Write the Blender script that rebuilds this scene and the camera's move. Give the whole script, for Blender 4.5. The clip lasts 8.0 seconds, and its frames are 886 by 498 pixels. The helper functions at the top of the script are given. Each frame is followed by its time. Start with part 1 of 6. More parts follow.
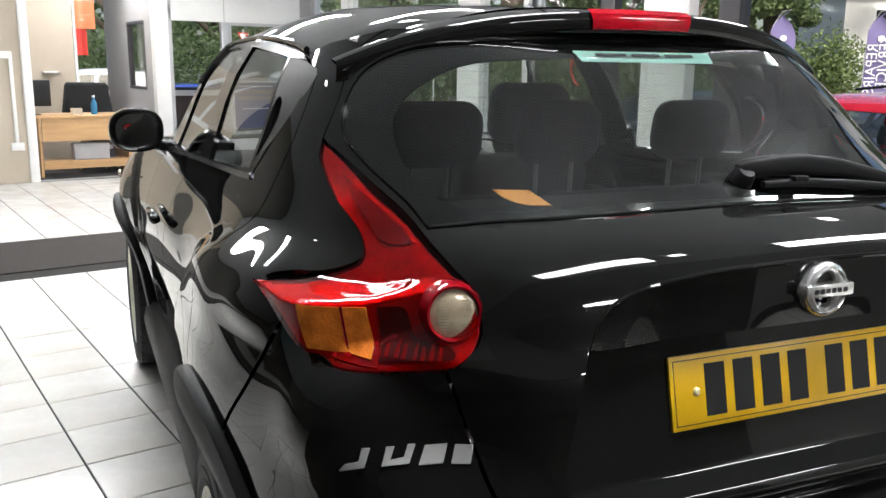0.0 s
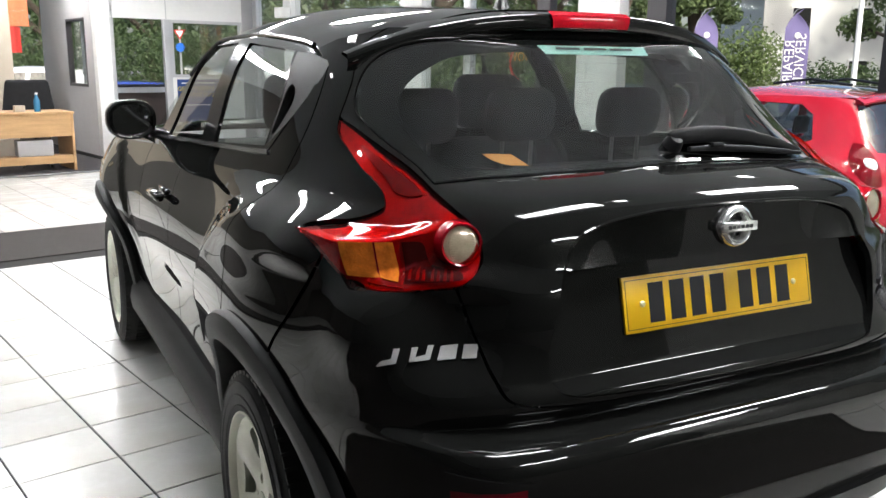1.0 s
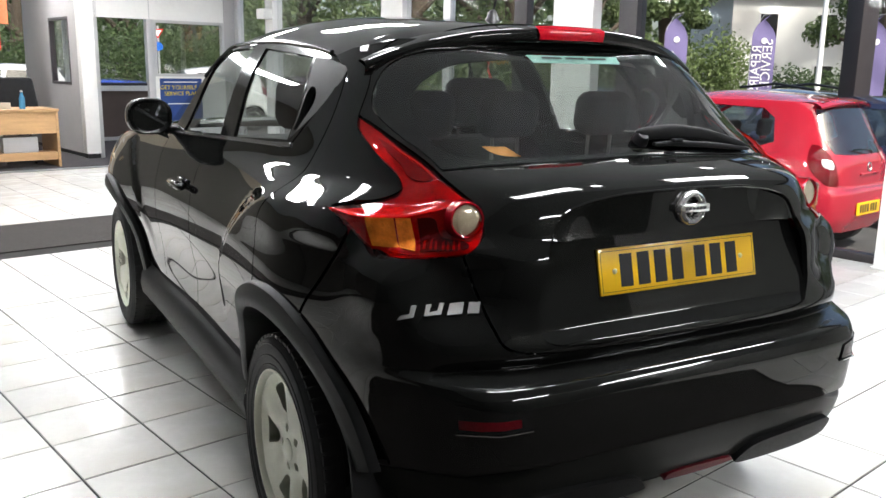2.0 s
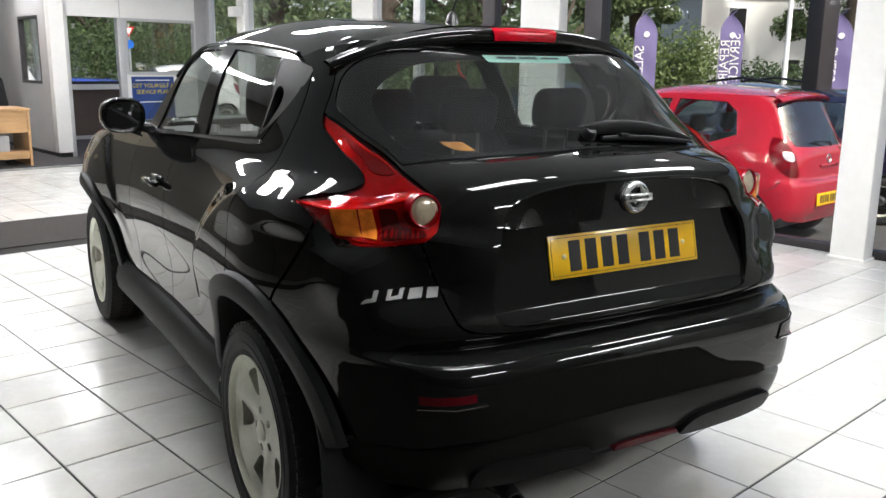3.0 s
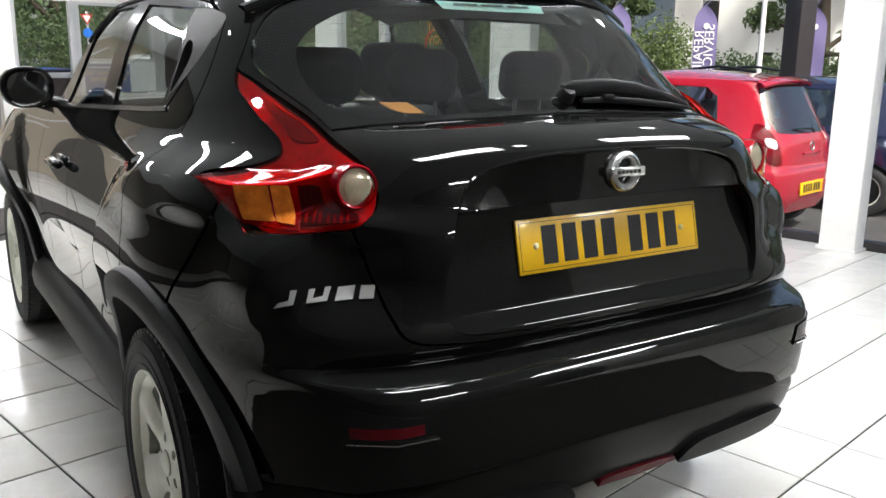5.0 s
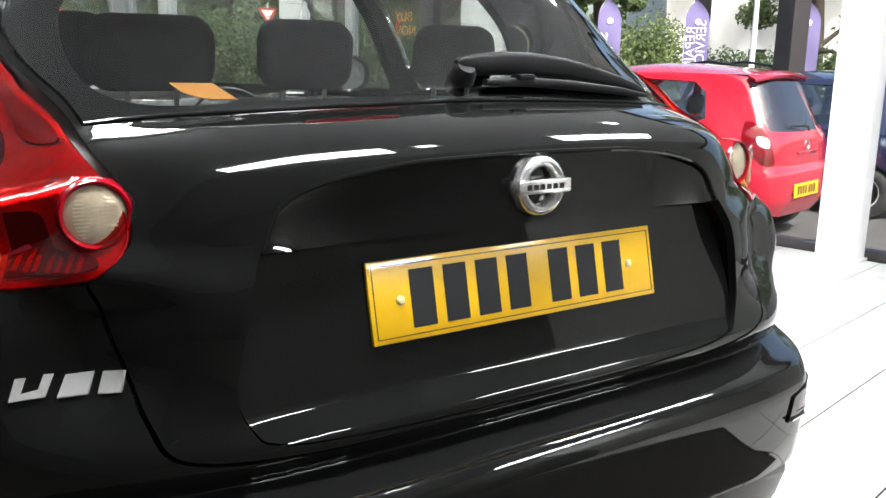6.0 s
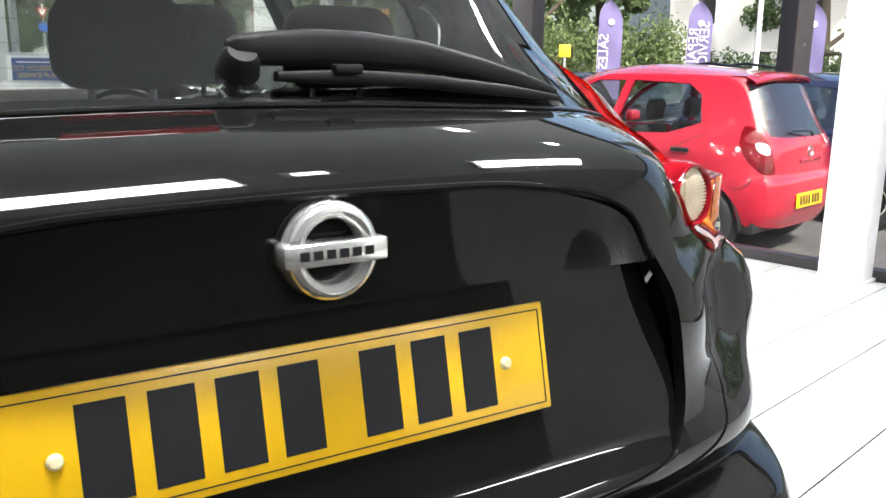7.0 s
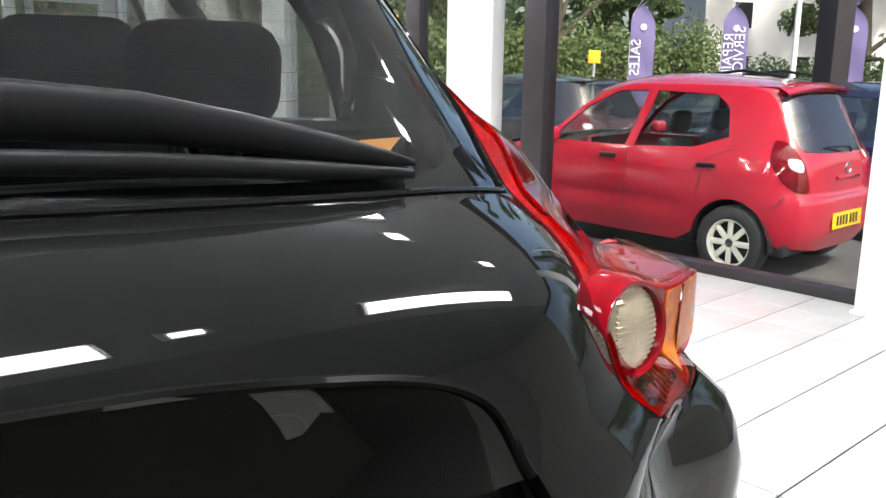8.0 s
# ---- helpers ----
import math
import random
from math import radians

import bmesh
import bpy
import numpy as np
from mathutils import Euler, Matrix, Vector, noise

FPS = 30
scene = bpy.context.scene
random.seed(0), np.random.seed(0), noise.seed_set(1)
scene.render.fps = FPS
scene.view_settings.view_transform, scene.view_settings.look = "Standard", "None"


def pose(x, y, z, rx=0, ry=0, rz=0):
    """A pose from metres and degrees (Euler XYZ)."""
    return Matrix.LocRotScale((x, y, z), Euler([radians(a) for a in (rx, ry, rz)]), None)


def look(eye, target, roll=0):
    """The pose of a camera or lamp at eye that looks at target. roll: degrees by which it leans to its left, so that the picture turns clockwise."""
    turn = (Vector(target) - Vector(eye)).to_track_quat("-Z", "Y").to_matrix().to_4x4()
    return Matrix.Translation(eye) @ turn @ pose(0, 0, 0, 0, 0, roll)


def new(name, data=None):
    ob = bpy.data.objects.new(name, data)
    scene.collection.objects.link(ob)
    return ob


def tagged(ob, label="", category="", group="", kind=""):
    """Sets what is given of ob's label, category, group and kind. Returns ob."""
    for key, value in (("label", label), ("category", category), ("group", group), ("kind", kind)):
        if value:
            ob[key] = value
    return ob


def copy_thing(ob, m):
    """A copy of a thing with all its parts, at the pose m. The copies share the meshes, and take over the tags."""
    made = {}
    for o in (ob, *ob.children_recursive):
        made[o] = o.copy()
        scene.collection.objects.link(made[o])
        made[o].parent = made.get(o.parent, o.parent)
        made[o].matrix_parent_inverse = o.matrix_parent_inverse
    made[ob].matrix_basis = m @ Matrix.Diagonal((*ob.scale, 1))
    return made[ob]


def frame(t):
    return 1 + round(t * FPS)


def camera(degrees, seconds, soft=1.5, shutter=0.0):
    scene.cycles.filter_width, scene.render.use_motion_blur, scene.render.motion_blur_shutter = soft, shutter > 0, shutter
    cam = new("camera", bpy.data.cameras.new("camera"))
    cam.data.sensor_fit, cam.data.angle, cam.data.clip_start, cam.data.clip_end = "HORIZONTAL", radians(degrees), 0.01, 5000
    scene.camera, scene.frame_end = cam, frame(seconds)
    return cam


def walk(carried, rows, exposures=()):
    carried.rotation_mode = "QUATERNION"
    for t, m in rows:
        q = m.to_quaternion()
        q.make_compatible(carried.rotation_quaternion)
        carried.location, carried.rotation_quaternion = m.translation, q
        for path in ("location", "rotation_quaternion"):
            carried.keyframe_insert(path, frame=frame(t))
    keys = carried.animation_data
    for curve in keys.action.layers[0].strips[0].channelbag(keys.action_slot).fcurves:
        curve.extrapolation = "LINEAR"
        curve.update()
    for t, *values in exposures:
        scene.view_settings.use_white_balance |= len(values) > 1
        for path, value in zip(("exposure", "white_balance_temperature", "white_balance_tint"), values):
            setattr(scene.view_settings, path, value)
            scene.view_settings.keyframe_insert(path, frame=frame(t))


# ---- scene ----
cam = camera(54.8, 8.0)
PATH = [
    (0, (-1.037, -1.566, 1.371), (-0.263, 0.231, 0.957), 0.7),
    (0.5, (-1.19, -1.733, 1.387), (-0.339, 0.028, 0.969), 0.5),
    (1, (-1.309, -1.859, 1.357), (-0.4, -0.128, 0.938), 0.5),
    (1.5, (-1.441, -1.972, 1.367), (-0.495, -0.26, 0.947), 0.6),
    (1.7, (-1.493, -2.038, 1.363), (-0.536, -0.332, 0.947), 0.9),
    (2.8, (-1.567, -2.248, 1.398), (-0.572, -0.567, 0.97), 0.7),
    (3, (-1.573, -2.263, 1.382), (-0.56, -0.592, 0.957), 0.7),
    (3.5, (-1.601, -2.256, 1.359), (-0.558, -0.605, 0.932), 0.8),
    (4, (-1.592, -2.216, 1.329), (-0.537, -0.572, 0.899), 0.8),
    (4.5, (-1.459, -2.044, 1.282), (-0.399, -0.406, 0.842), 0.8),
    (4.7, (-1.404, -1.999, 1.283), (-0.343, -0.361, 0.844), 0.8),
    (5.8, (-0.862, -1.638, 1.224), (0.206, -0.003, 0.792), 0.6),
    (6, (-0.769, -1.558, 1.223), (0.304, 0.071, 0.783), 0.8),
    (6.5, (-0.555, -1.407, 1.202), (0.517, 0.224, 0.765), 0.7),
    (7, (-0.293, -1.263, 1.204), (0.771, 0.374, 0.769), 0.9),
    (7.5, (-0.095, -1.152, 1.217), (0.932, 0.51, 0.787), 1.0),
    (8, (0.103, -1.009, 1.244), (1.102, 0.67, 0.818), 0.9),
]
walk(cam, [(t, look(eye, target, roll)) for t, eye, target, roll in PATH], [(0.0, 0.74, 6500, 10), (1.5, 0.88, 6500, 10), (3.0, 0.52, 6500, 10), (4.6, 0.56, 6500, 10), (6.0, 1.4, 6500, 10), (6.6, 1.5, 6500, 10), (7.2, 1.3, 6500, 10), (8.0, 0.9, 6500, 10)])

from mathutils.geometry import delaunay_2d_cdt

# ---- world and light ----
ROOM_TURN = 11.6                      # the building stands at this angle to the black car
ROOM = pose(0, 0, 0, 0, 0, ROOM_TURN)
GROUND = -0.42                        # the forecourt lies a step below the showroom floor

world = bpy.data.worlds.new("sky")
scene.world = world
world.use_nodes = True
wn = world.node_tree.nodes
sky = wn.new("ShaderNodeTexSky")
sky.sky_type, sky.sun_disc = "NISHITA", False
sky.sun_elevation, sky.sun_rotation = radians(47), radians(191)
sky.air_density, sky.dust_density, sky.ozone_density = 1.0, 4.0, 1.0
world.node_tree.links.new(sky.outputs[0], wn["Background"].inputs[0])
wn["Background"].inputs[1].default_value = 0.15
sun = new("sun", bpy.data.lights.new("sun", "SUN"))
sun.data.energy, sun.data.angle, sun.data.color = 3.4, radians(3), (1.0, 0.96, 0.9)
sun.matrix_world = look((-2, -10, 11), (0, 0, 0))


# ---- materials ----
def material(name, colour, rough=0.5, metal=0.0, coat=0.0, spec=0.5, vary=0.0, scale=6.0, bump=0.0, bump_scale=60.0,
             rough_vary=0.0, trans=0.0, ior=1.45, stretch=(1, 1, 1), per_object=0.0, tint=None, emit=0.0):
    """A plain surface with two scales of variation in colour, gloss and relief."""
    m = bpy.data.materials.new(name)
    m.use_nodes = True
    n, l = m.node_tree.nodes, m.node_tree.links
    b = n["Principled BSDF"]
    b.inputs["Base Color"].default_value = (*colour, 1)
    b.inputs["Roughness"].default_value, b.inputs["Metallic"].default_value = rough, metal
    b.inputs["Coat Weight"].default_value, b.inputs["Coat Roughness"].default_value = coat, 0.02
    b.inputs["Specular IOR Level"].default_value = spec
    b.inputs["Transmission Weight"].default_value, b.inputs["IOR"].default_value = trans, ior
    if emit:
        b.inputs["Emission Color"].default_value, b.inputs["Emission Strength"].default_value = (*colour, 1), emit
    co = n.new("ShaderNodeTexCoord")
    mp = n.new("ShaderNodeMapping")
    mp.inputs["Scale"].default_value = stretch
    l.new(co.outputs["Object"], mp.inputs[0])

    def tex(sc, detail=4.0):
        t = n.new("ShaderNodeTexNoise")
        t.inputs["Scale"].default_value, t.inputs["Detail"].default_value = sc, detail
        l.new(mp.outputs[0], t.inputs["Vector"])
        return t.outputs[0]

    if vary or per_object:
        a, c = tex(scale), tex(scale * 9)
        mix = n.new("ShaderNodeMath")
        mix.operation = "MULTIPLY_ADD"
        mix.inputs[1].default_value = 0.5
        l.new(c, mix.inputs[0]), l.new(a, mix.inputs[2])
        rm = n.new("ShaderNodeMapRange")
        rm.inputs[1].default_value, rm.inputs[2].default_value = 0.45, 1.05
        rm.inputs[3].default_value, rm.inputs[4].default_value = 1 - vary, 1 + vary
        l.new(mix.outputs[0], rm.inputs[0])
        val = rm.outputs[0]
        if per_object:
            oi = n.new("ShaderNodeObjectInfo")
            r2 = n.new("ShaderNodeMapRange")
            r2.inputs[3].default_value, r2.inputs[4].default_value = 1 - per_object, 1 + per_object
            l.new(oi.outputs["Random"], r2.inputs[0])
            mm = n.new("ShaderNodeMath")
            mm.operation = "MULTIPLY"
            l.new(val, mm.inputs[0]), l.new(r2.outputs[0], mm.inputs[1])
            val = mm.outputs[0]
        mc = n.new("ShaderNodeMix")
        mc.data_type, mc.blend_type = "RGBA", "MULTIPLY"
        mc.inputs[0].default_value = 1.0
        mc.inputs[6].default_value = (*colour, 1)
        cc = n.new("ShaderNodeCombineColor")
        for i in range(3):
            l.new(val, cc.inputs[i])
        l.new(cc.outputs[0], mc.inputs[7])
        out = mc.outputs[2]
        if tint:
            mt = n.new("ShaderNodeMix")
            mt.data_type = "RGBA"
            mt.inputs[7].default_value = (*tint, 1)
            l.new(out, mt.inputs[6])
            r3 = n.new("ShaderNodeMapRange")
            r3.inputs[1].default_value, r3.inputs[2].default_value = 0.5, 0.68
            l.new(tex(scale * 0.6), r3.inputs[0]), l.new(r3.outputs[0], mt.inputs[0])
            out = mt.outputs[2]
        l.new(out, b.inputs["Base Color"])
    if rough_vary:
        rr = n.new("ShaderNodeMapRange")
        rr.inputs[1].default_value, rr.inputs[2].default_value = 0.3, 0.7
        rr.inputs[3].default_value, rr.inputs[4].default_value = max(rough - rough_vary, 0.01), rough + rough_vary
        l.new(tex(scale * 2), rr.inputs[0]), l.new(rr.outputs[0], b.inputs["Roughness"])
    if bump:
        bp = n.new("ShaderNodeBump")
        bp.inputs["Strength"].default_value, bp.inputs["Distance"].default_value = bump, 0.002
        l.new(tex(bump_scale), bp.inputs["Height"]), l.new(bp.outputs[0], b.inputs["Normal"])
    return m


def sheet_glass(name, tint, gloss=0.07):
    """Thin window glass: clear straight through, with the mirror sheen of its faces."""
    m = bpy.data.materials.new(name)
    m.use_nodes = True
    n, l = m.node_tree.nodes, m.node_tree.links
    n.remove(n["Principled BSDF"])
    f, t, g, x = n.new("ShaderNodeLayerWeight"), n.new("ShaderNodeBsdfTransparent"), n.new("ShaderNodeBsdfGlossy"), n.new("ShaderNodeMixShader")
    f.inputs[0].default_value = 0.5
    p, k = n.new("ShaderNodeMath"), n.new("ShaderNodeMath")
    p.operation, k.operation = "POWER", "MULTIPLY_ADD"
    p.inputs[1].default_value, k.inputs[1].default_value, k.inputs[2].default_value = 5.0, 0.9, gloss
    t.inputs[0].default_value = (*tint, 1)
    g.inputs["Roughness"].default_value = 0.0
    l.new(f.outputs["Facing"], p.inputs[0]), l.new(p.outputs[0], k.inputs[0]), l.new(k.outputs[0], x.inputs[0])
    l.new(t.outputs[0], x.inputs[1]), l.new(g.outputs[0], x.inputs[2])
    l.new(x.outputs[0], n["Material Output"].inputs[0])
    return m


M = {
    "paint": material("black_car_paint", (0.0068, 0.007, 0.0067), 0.015, vary=0.1, scale=3),
    "trim": material("dark_textured_plastic", (0.011, 0.0112, 0.0115), 0.5, spec=0.27, vary=0.15, scale=9, bump=0.25, bump_scale=700),
    "gloss": material("gloss_black_plastic", (0.01, 0.01, 0.01), 0.1, vary=0.05),
    "rubber": material("tyre_rubber", (0.035, 0.035, 0.036), 0.62, vary=0.25, scale=14, bump=0.3, bump_scale=300),
    "alloy": material("silver_alloy", (0.9, 0.9, 0.78), 0.36, metal=0.12, vary=0.06, scale=8, rough_vary=0.08),
    # black moulding in a pale metal colour that stands in for its ceiling sheen
    "strip_sheen": material("black_strip_with_sheen", (0.42, 0.42, 0.43), 0.16, metal=0.9, vary=0.05),
    "steel": material("grey_steel", (0.2, 0.2, 0.2), 0.4, metal=0.9, vary=0.2, scale=20),
    "silver_letter": material("bright_silver_lettering", (0.5, 0.5, 0.49), 0.3, metal=0.35, vary=0.08, scale=60),
    "chrome_bright": material("polished_chrome_badge", (0.95, 0.95, 0.93), 0.18, metal=0.8, vary=0.04),
    "chrome": material("chrome", (0.92, 0.92, 0.92), 0.14, metal=1.0, vary=0.04),
    "inside": material("dark_cabin", (0.016, 0.016, 0.017), 0.7, vary=0.2, scale=10),
    "seat": material("charcoal_seat_cloth", (0.018, 0.018, 0.02), 0.85, vary=0.2, scale=30, bump=0.4, bump_scale=500),
    "red_lens": material("red_lamp_lens", (0.29, 0.003, 0.01), 0.03, coat=0.0, vary=0.2, scale=12),
    "red_glass": sheet_glass("clear_red_lens", (0.68, 0.04, 0.045), 0.07),
    "red_inner": material("red_lamp_reflector", (0.6, 0.03, 0.035), 0.35, metal=0.3, vary=0.5, scale=14, bump=0.5, bump_scale=160),
    "smoke_lens": material("smoked_brown_lens", (0.17, 0.035, 0.03), 0.35, spec=0.3, vary=0.25, scale=25),
    "valance": material("satin_black_plastic", (0.012, 0.0125, 0.0115), 0.3, spec=0.2, vary=0.15, scale=9),
    "red_bright": material("bright_red_lamp_lens", (0.55, 0.006, 0.012), 0.05, coat=0.0, vary=0.1, scale=20),
    "dark_lens": material("smoked_red_lens", (0.1, 0.006, 0.009), 0.06, vary=0.3, scale=20),
    "fog_red": material("dull_red_lens", (0.12, 0.006, 0.012), 0.4, spec=0.25, vary=0.3, scale=20),
    "maroon_lens": material("maroon_lamp_lens", (0.13, 0.003, 0.008), 0.05, vary=0.3, scale=20),
    "amber_lens": material("amber_lamp_lens", (0.6, 0.16, 0.02), 0.06, vary=0.4, scale=50, bump=0.5, bump_scale=180),
    "orange_lens": material("orange_reflector", (0.7, 0.1, 0.015), 0.12, coat=1.0, vary=0.1, scale=30),
    "clear_lens": material("ribbed_clear_lamp", (0.6, 0.5, 0.36), 0.12, metal=0.25, coat=1.0, vary=0.2, scale=30),
    "pale_lens": material("pale_clear_lens", (0.62, 0.62, 0.64), 0.15, metal=0.3, vary=0.3, scale=30),
    "plate": material("yellow_number_plate", (0.86, 0.5, 0.008), 0.35, coat=0.4, vary=0.05, scale=12),
    "ink": material("black_lettering", (0.01, 0.01, 0.012), 0.4, vary=0.05),
    "sticker": material("pale_teal_sticker", (0.4, 0.68, 0.62), 0.5, vary=0.05),
    "orange_paper": material("orange_label", (0.7, 0.27, 0.04), 0.6, vary=0.08),
    "glass": sheet_glass("tinted_car_glass", (0.64, 0.68, 0.66), 0.14),
    "clear_glass": sheet_glass("pale_green_car_glass", (0.84, 0.88, 0.86)),
    "sky_glass": sheet_glass("pale_sloping_car_glass", (0.72, 0.76, 0.75), 0.2),
    "pane": sheet_glass("clear_window_glass", (0.95, 0.96, 0.95), 0.012),
    "mirror": material("mirror_glass", (0.6, 0.62, 0.63), 0.01, metal=1.0),
    "tile": material("white_floor_tile", (0.7, 0.69, 0.66), 0.16, vary=0.08, scale=3, rough_vary=0.07, per_object=0.05, tint=(0.63, 0.61, 0.56), bump=0.06, bump_scale=40),
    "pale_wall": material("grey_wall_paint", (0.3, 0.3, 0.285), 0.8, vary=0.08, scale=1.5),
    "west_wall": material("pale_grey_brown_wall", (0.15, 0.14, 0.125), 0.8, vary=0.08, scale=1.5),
    # dark tone for walls out of view, so the paint mirrors an unlit rear
    "dimmed_wall": material("dimmed_rear_wall", (0.042, 0.043, 0.036), 0.8, vary=0.08, scale=1.5),
    "grout": material("dark_grout", (0.016, 0.014, 0.013), 0.9, vary=0.3, scale=10),
    "mat": material("brown_entrance_matting", (0.036, 0.031, 0.028), 0.95, vary=0.25, scale=30, bump=0.8, bump_scale=400),
    "carpet": material("dark_grey_carpet", (0.05, 0.045, 0.048), 0.95, vary=0.25, scale=40, bump=0.8, bump_scale=500),
    "cream": material("cream_wall_paint", (0.5, 0.43, 0.34), 0.7, vary=0.05, scale=1.5, bump=0.15, bump_scale=150),
    "white": material("white_paint", (0.8, 0.79, 0.77), 0.5, vary=0.05, scale=2, bump=0.1, bump_scale=120),
    "grey_panel": material("grey_partition_panel", (0.42, 0.41, 0.41), 0.5, vary=0.06, scale=2),
    "alu": material("aluminium_frame", (0.55, 0.55, 0.55), 0.4, metal=0.6, vary=0.06, scale=6),
    "dark_frame": material("dark_brown_frame", (0.035, 0.03, 0.033), 0.4, vary=0.2, scale=6),
    "brown_panel": material("brown_infill_panel", (0.09, 0.065, 0.055), 0.55, vary=0.12, scale=4),
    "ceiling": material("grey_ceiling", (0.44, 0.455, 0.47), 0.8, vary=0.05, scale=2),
    # darker copy of the ceiling grey, to dim what the tailgate mirrors
    "dimmed_ceiling": material("dimmed_rear_ceiling", (0.22, 0.225, 0.23), 0.8, vary=0.05, scale=2),
    "wood": material("beech_desk", (0.5, 0.3, 0.14), 0.45, vary=0.18, scale=3, stretch=(1, 8, 8)),
    "chair_cloth": material("black_chair_cloth", (0.014, 0.014, 0.016), 0.85, vary=0.2, scale=20, bump=0.4, bump_scale=300),
    "black": material("black_plastic", (0.01, 0.01, 0.011), 0.36, vary=0.15),
    "wiper": material("matt_black_wiper_plastic", (0.007, 0.007, 0.008), 0.5, spec=0.25, vary=0.15),
    "asphalt": material("asphalt", (0.075, 0.073, 0.072), 0.75, vary=0.3, scale=5, bump=0.8, bump_scale=120, tint=(0.11, 0.105, 0.1)),
    "red_paint": material("red_car_paint", (0.40, 0.014, 0.032), 0.12, coat=1.0, vary=0.04),
    "lamp": material("fluorescent_diffuser", (0.97, 0.985, 1.0), 0.5, emit=31.0),
}


# ---- building helpers ----
def finish(ob, mat, normals=None):
    ob.data.materials.append(M[mat] if isinstance(mat, str) else mat)
    for p in ob.data.polygons:
        p.use_smooth = True
    if normals is not None:
        ob.data.normals_split_custom_set_from_vertices([tuple(v) for v in normals])
    return ob


def part(name, bm, mat, parent=None, label="", flat=False, at=None):
    """Links a bmesh as one mesh object, under a thing or a part."""
    me = bpy.data.meshes.new(name)
    bmesh.ops.recalc_face_normals(bm, faces=bm.faces[:])
    bm.to_mesh(me)
    bm.free()
    ob = new(name, me)
    ob.data.materials.append(M[mat] if isinstance(mat, str) else mat)
    for p in me.polygons:
        p.use_smooth = not flat
    if not flat:
        me.set_sharp_from_angle(angle=radians(38))
    if at is not None:
        ob.matrix_world = at
    if parent is not None:
        ob.parent = parent
    if label:
        ob["label"] = label
    return ob


def thing(name, label, category, at=None, group="", kind=""):
    ob = new(name)
    ob.empty_display_size = 0.2
    if at is not None:
        ob.matrix_world = at
    return tagged(ob, label, category, group, kind)


def box(bm, x0, x1, y0, y1, z0, z1, bevel=0.0, seg=2, m=None):
    r = bmesh.ops.create_cube(bm, size=1, matrix=Matrix.LocRotScale(((x0 + x1) / 2, (y0 + y1) / 2, (z0 + z1) / 2), None, (x1 - x0, y1 - y0, z1 - z0)))
    vs = r["verts"]
    if bevel:
        es = list({e for v in vs for e in v.link_edges})
        b = bmesh.ops.bevel(bm, geom=es, offset=bevel, segments=seg, affect="EDGES", profile=0.5)
        vs = list({v for f in b["faces"] for v in f.verts} | {v for v in vs if v.is_valid})
    if m is not None:
        bmesh.ops.transform(bm, matrix=m, verts=vs)
    return bm


def boxed(x0, x1, y0, y1, z0, z1, bevel=0.0, m=None, seg=2):
    return box(bmesh.new(), x0, x1, y0, y1, z0, z1, bevel, seg, m)


def lathe(profile, n=48, axis="x", close=False):
    """A turned solid from (radius, height along the axis) pairs."""
    bm = bmesh.new()
    rings = []
    for i in range(n):
        a = 2 * math.pi * i / n
        c, s = math.cos(a), math.sin(a)
        rings.append([bm.verts.new((h, r * c, r * s) if axis == "x" else (r * c, r * s, h)) for r, h in profile])
    k = len(profile)
    for i in range(n):
        a, b = rings[i], rings[(i + 1) % n]
        for j in range(k if close else k - 1):
            q = (a[j], a[(j + 1) % k], b[(j + 1) % k], b[j])
            bm.faces.new(q)
    bmesh.ops.remove_doubles(bm, verts=bm.verts[:], dist=1e-5)
    return bm


def tube(points, radius, n=10, taper=1.0, caps=True):
    """A round rod along a line of points."""
    bm = bmesh.new()
    pts = [Vector(p) for p in points]
    rings = []
    for i, p in enumerate(pts):
        d = (pts[min(i + 1, len(pts) - 1)] - pts[max(i - 1, 0)]).normalized()
        u = d.cross(Vector((0, 0, 1)))
        u = u.normalized() if u.length > 0.05 else Vector((1, 0, 0))
        w = d.cross(u)
        r = radius * (1 + (taper - 1) * i / max(len(pts) - 1, 1))
        rings.append([bm.verts.new(p + r * (math.cos(2 * math.pi * k / n) * u + math.sin(2 * math.pi * k / n) * w)) for k in range(n)])
    for a, b in zip(rings, rings[1:]):
        for k in range(n):
            bm.faces.new((a[k], a[(k + 1) % n], b[(k + 1) % n], b[k]))
    if caps:
        bm.faces.new(rings[0][::-1]), bm.faces.new(rings[-1])
    return bm


def grid_mesh(pts):
    """A bmesh sheet from an array of rows of points."""
    bm = bmesh.new()
    v = [[bm.verts.new(tuple(map(float, p))) for p in row] for row in pts]
    for a, b in zip(v, v[1:]):
        for i in range(len(a) - 1):
            bm.faces.new((a[i], a[i + 1], b[i + 1], b[i]))
    return bm


def thick(bm, depth):
    bmesh.ops.recalc_face_normals(bm, faces=bm.faces[:])
    bmesh.ops.solidify(bm, geom=bm.faces[:], thickness=depth)
    return bm


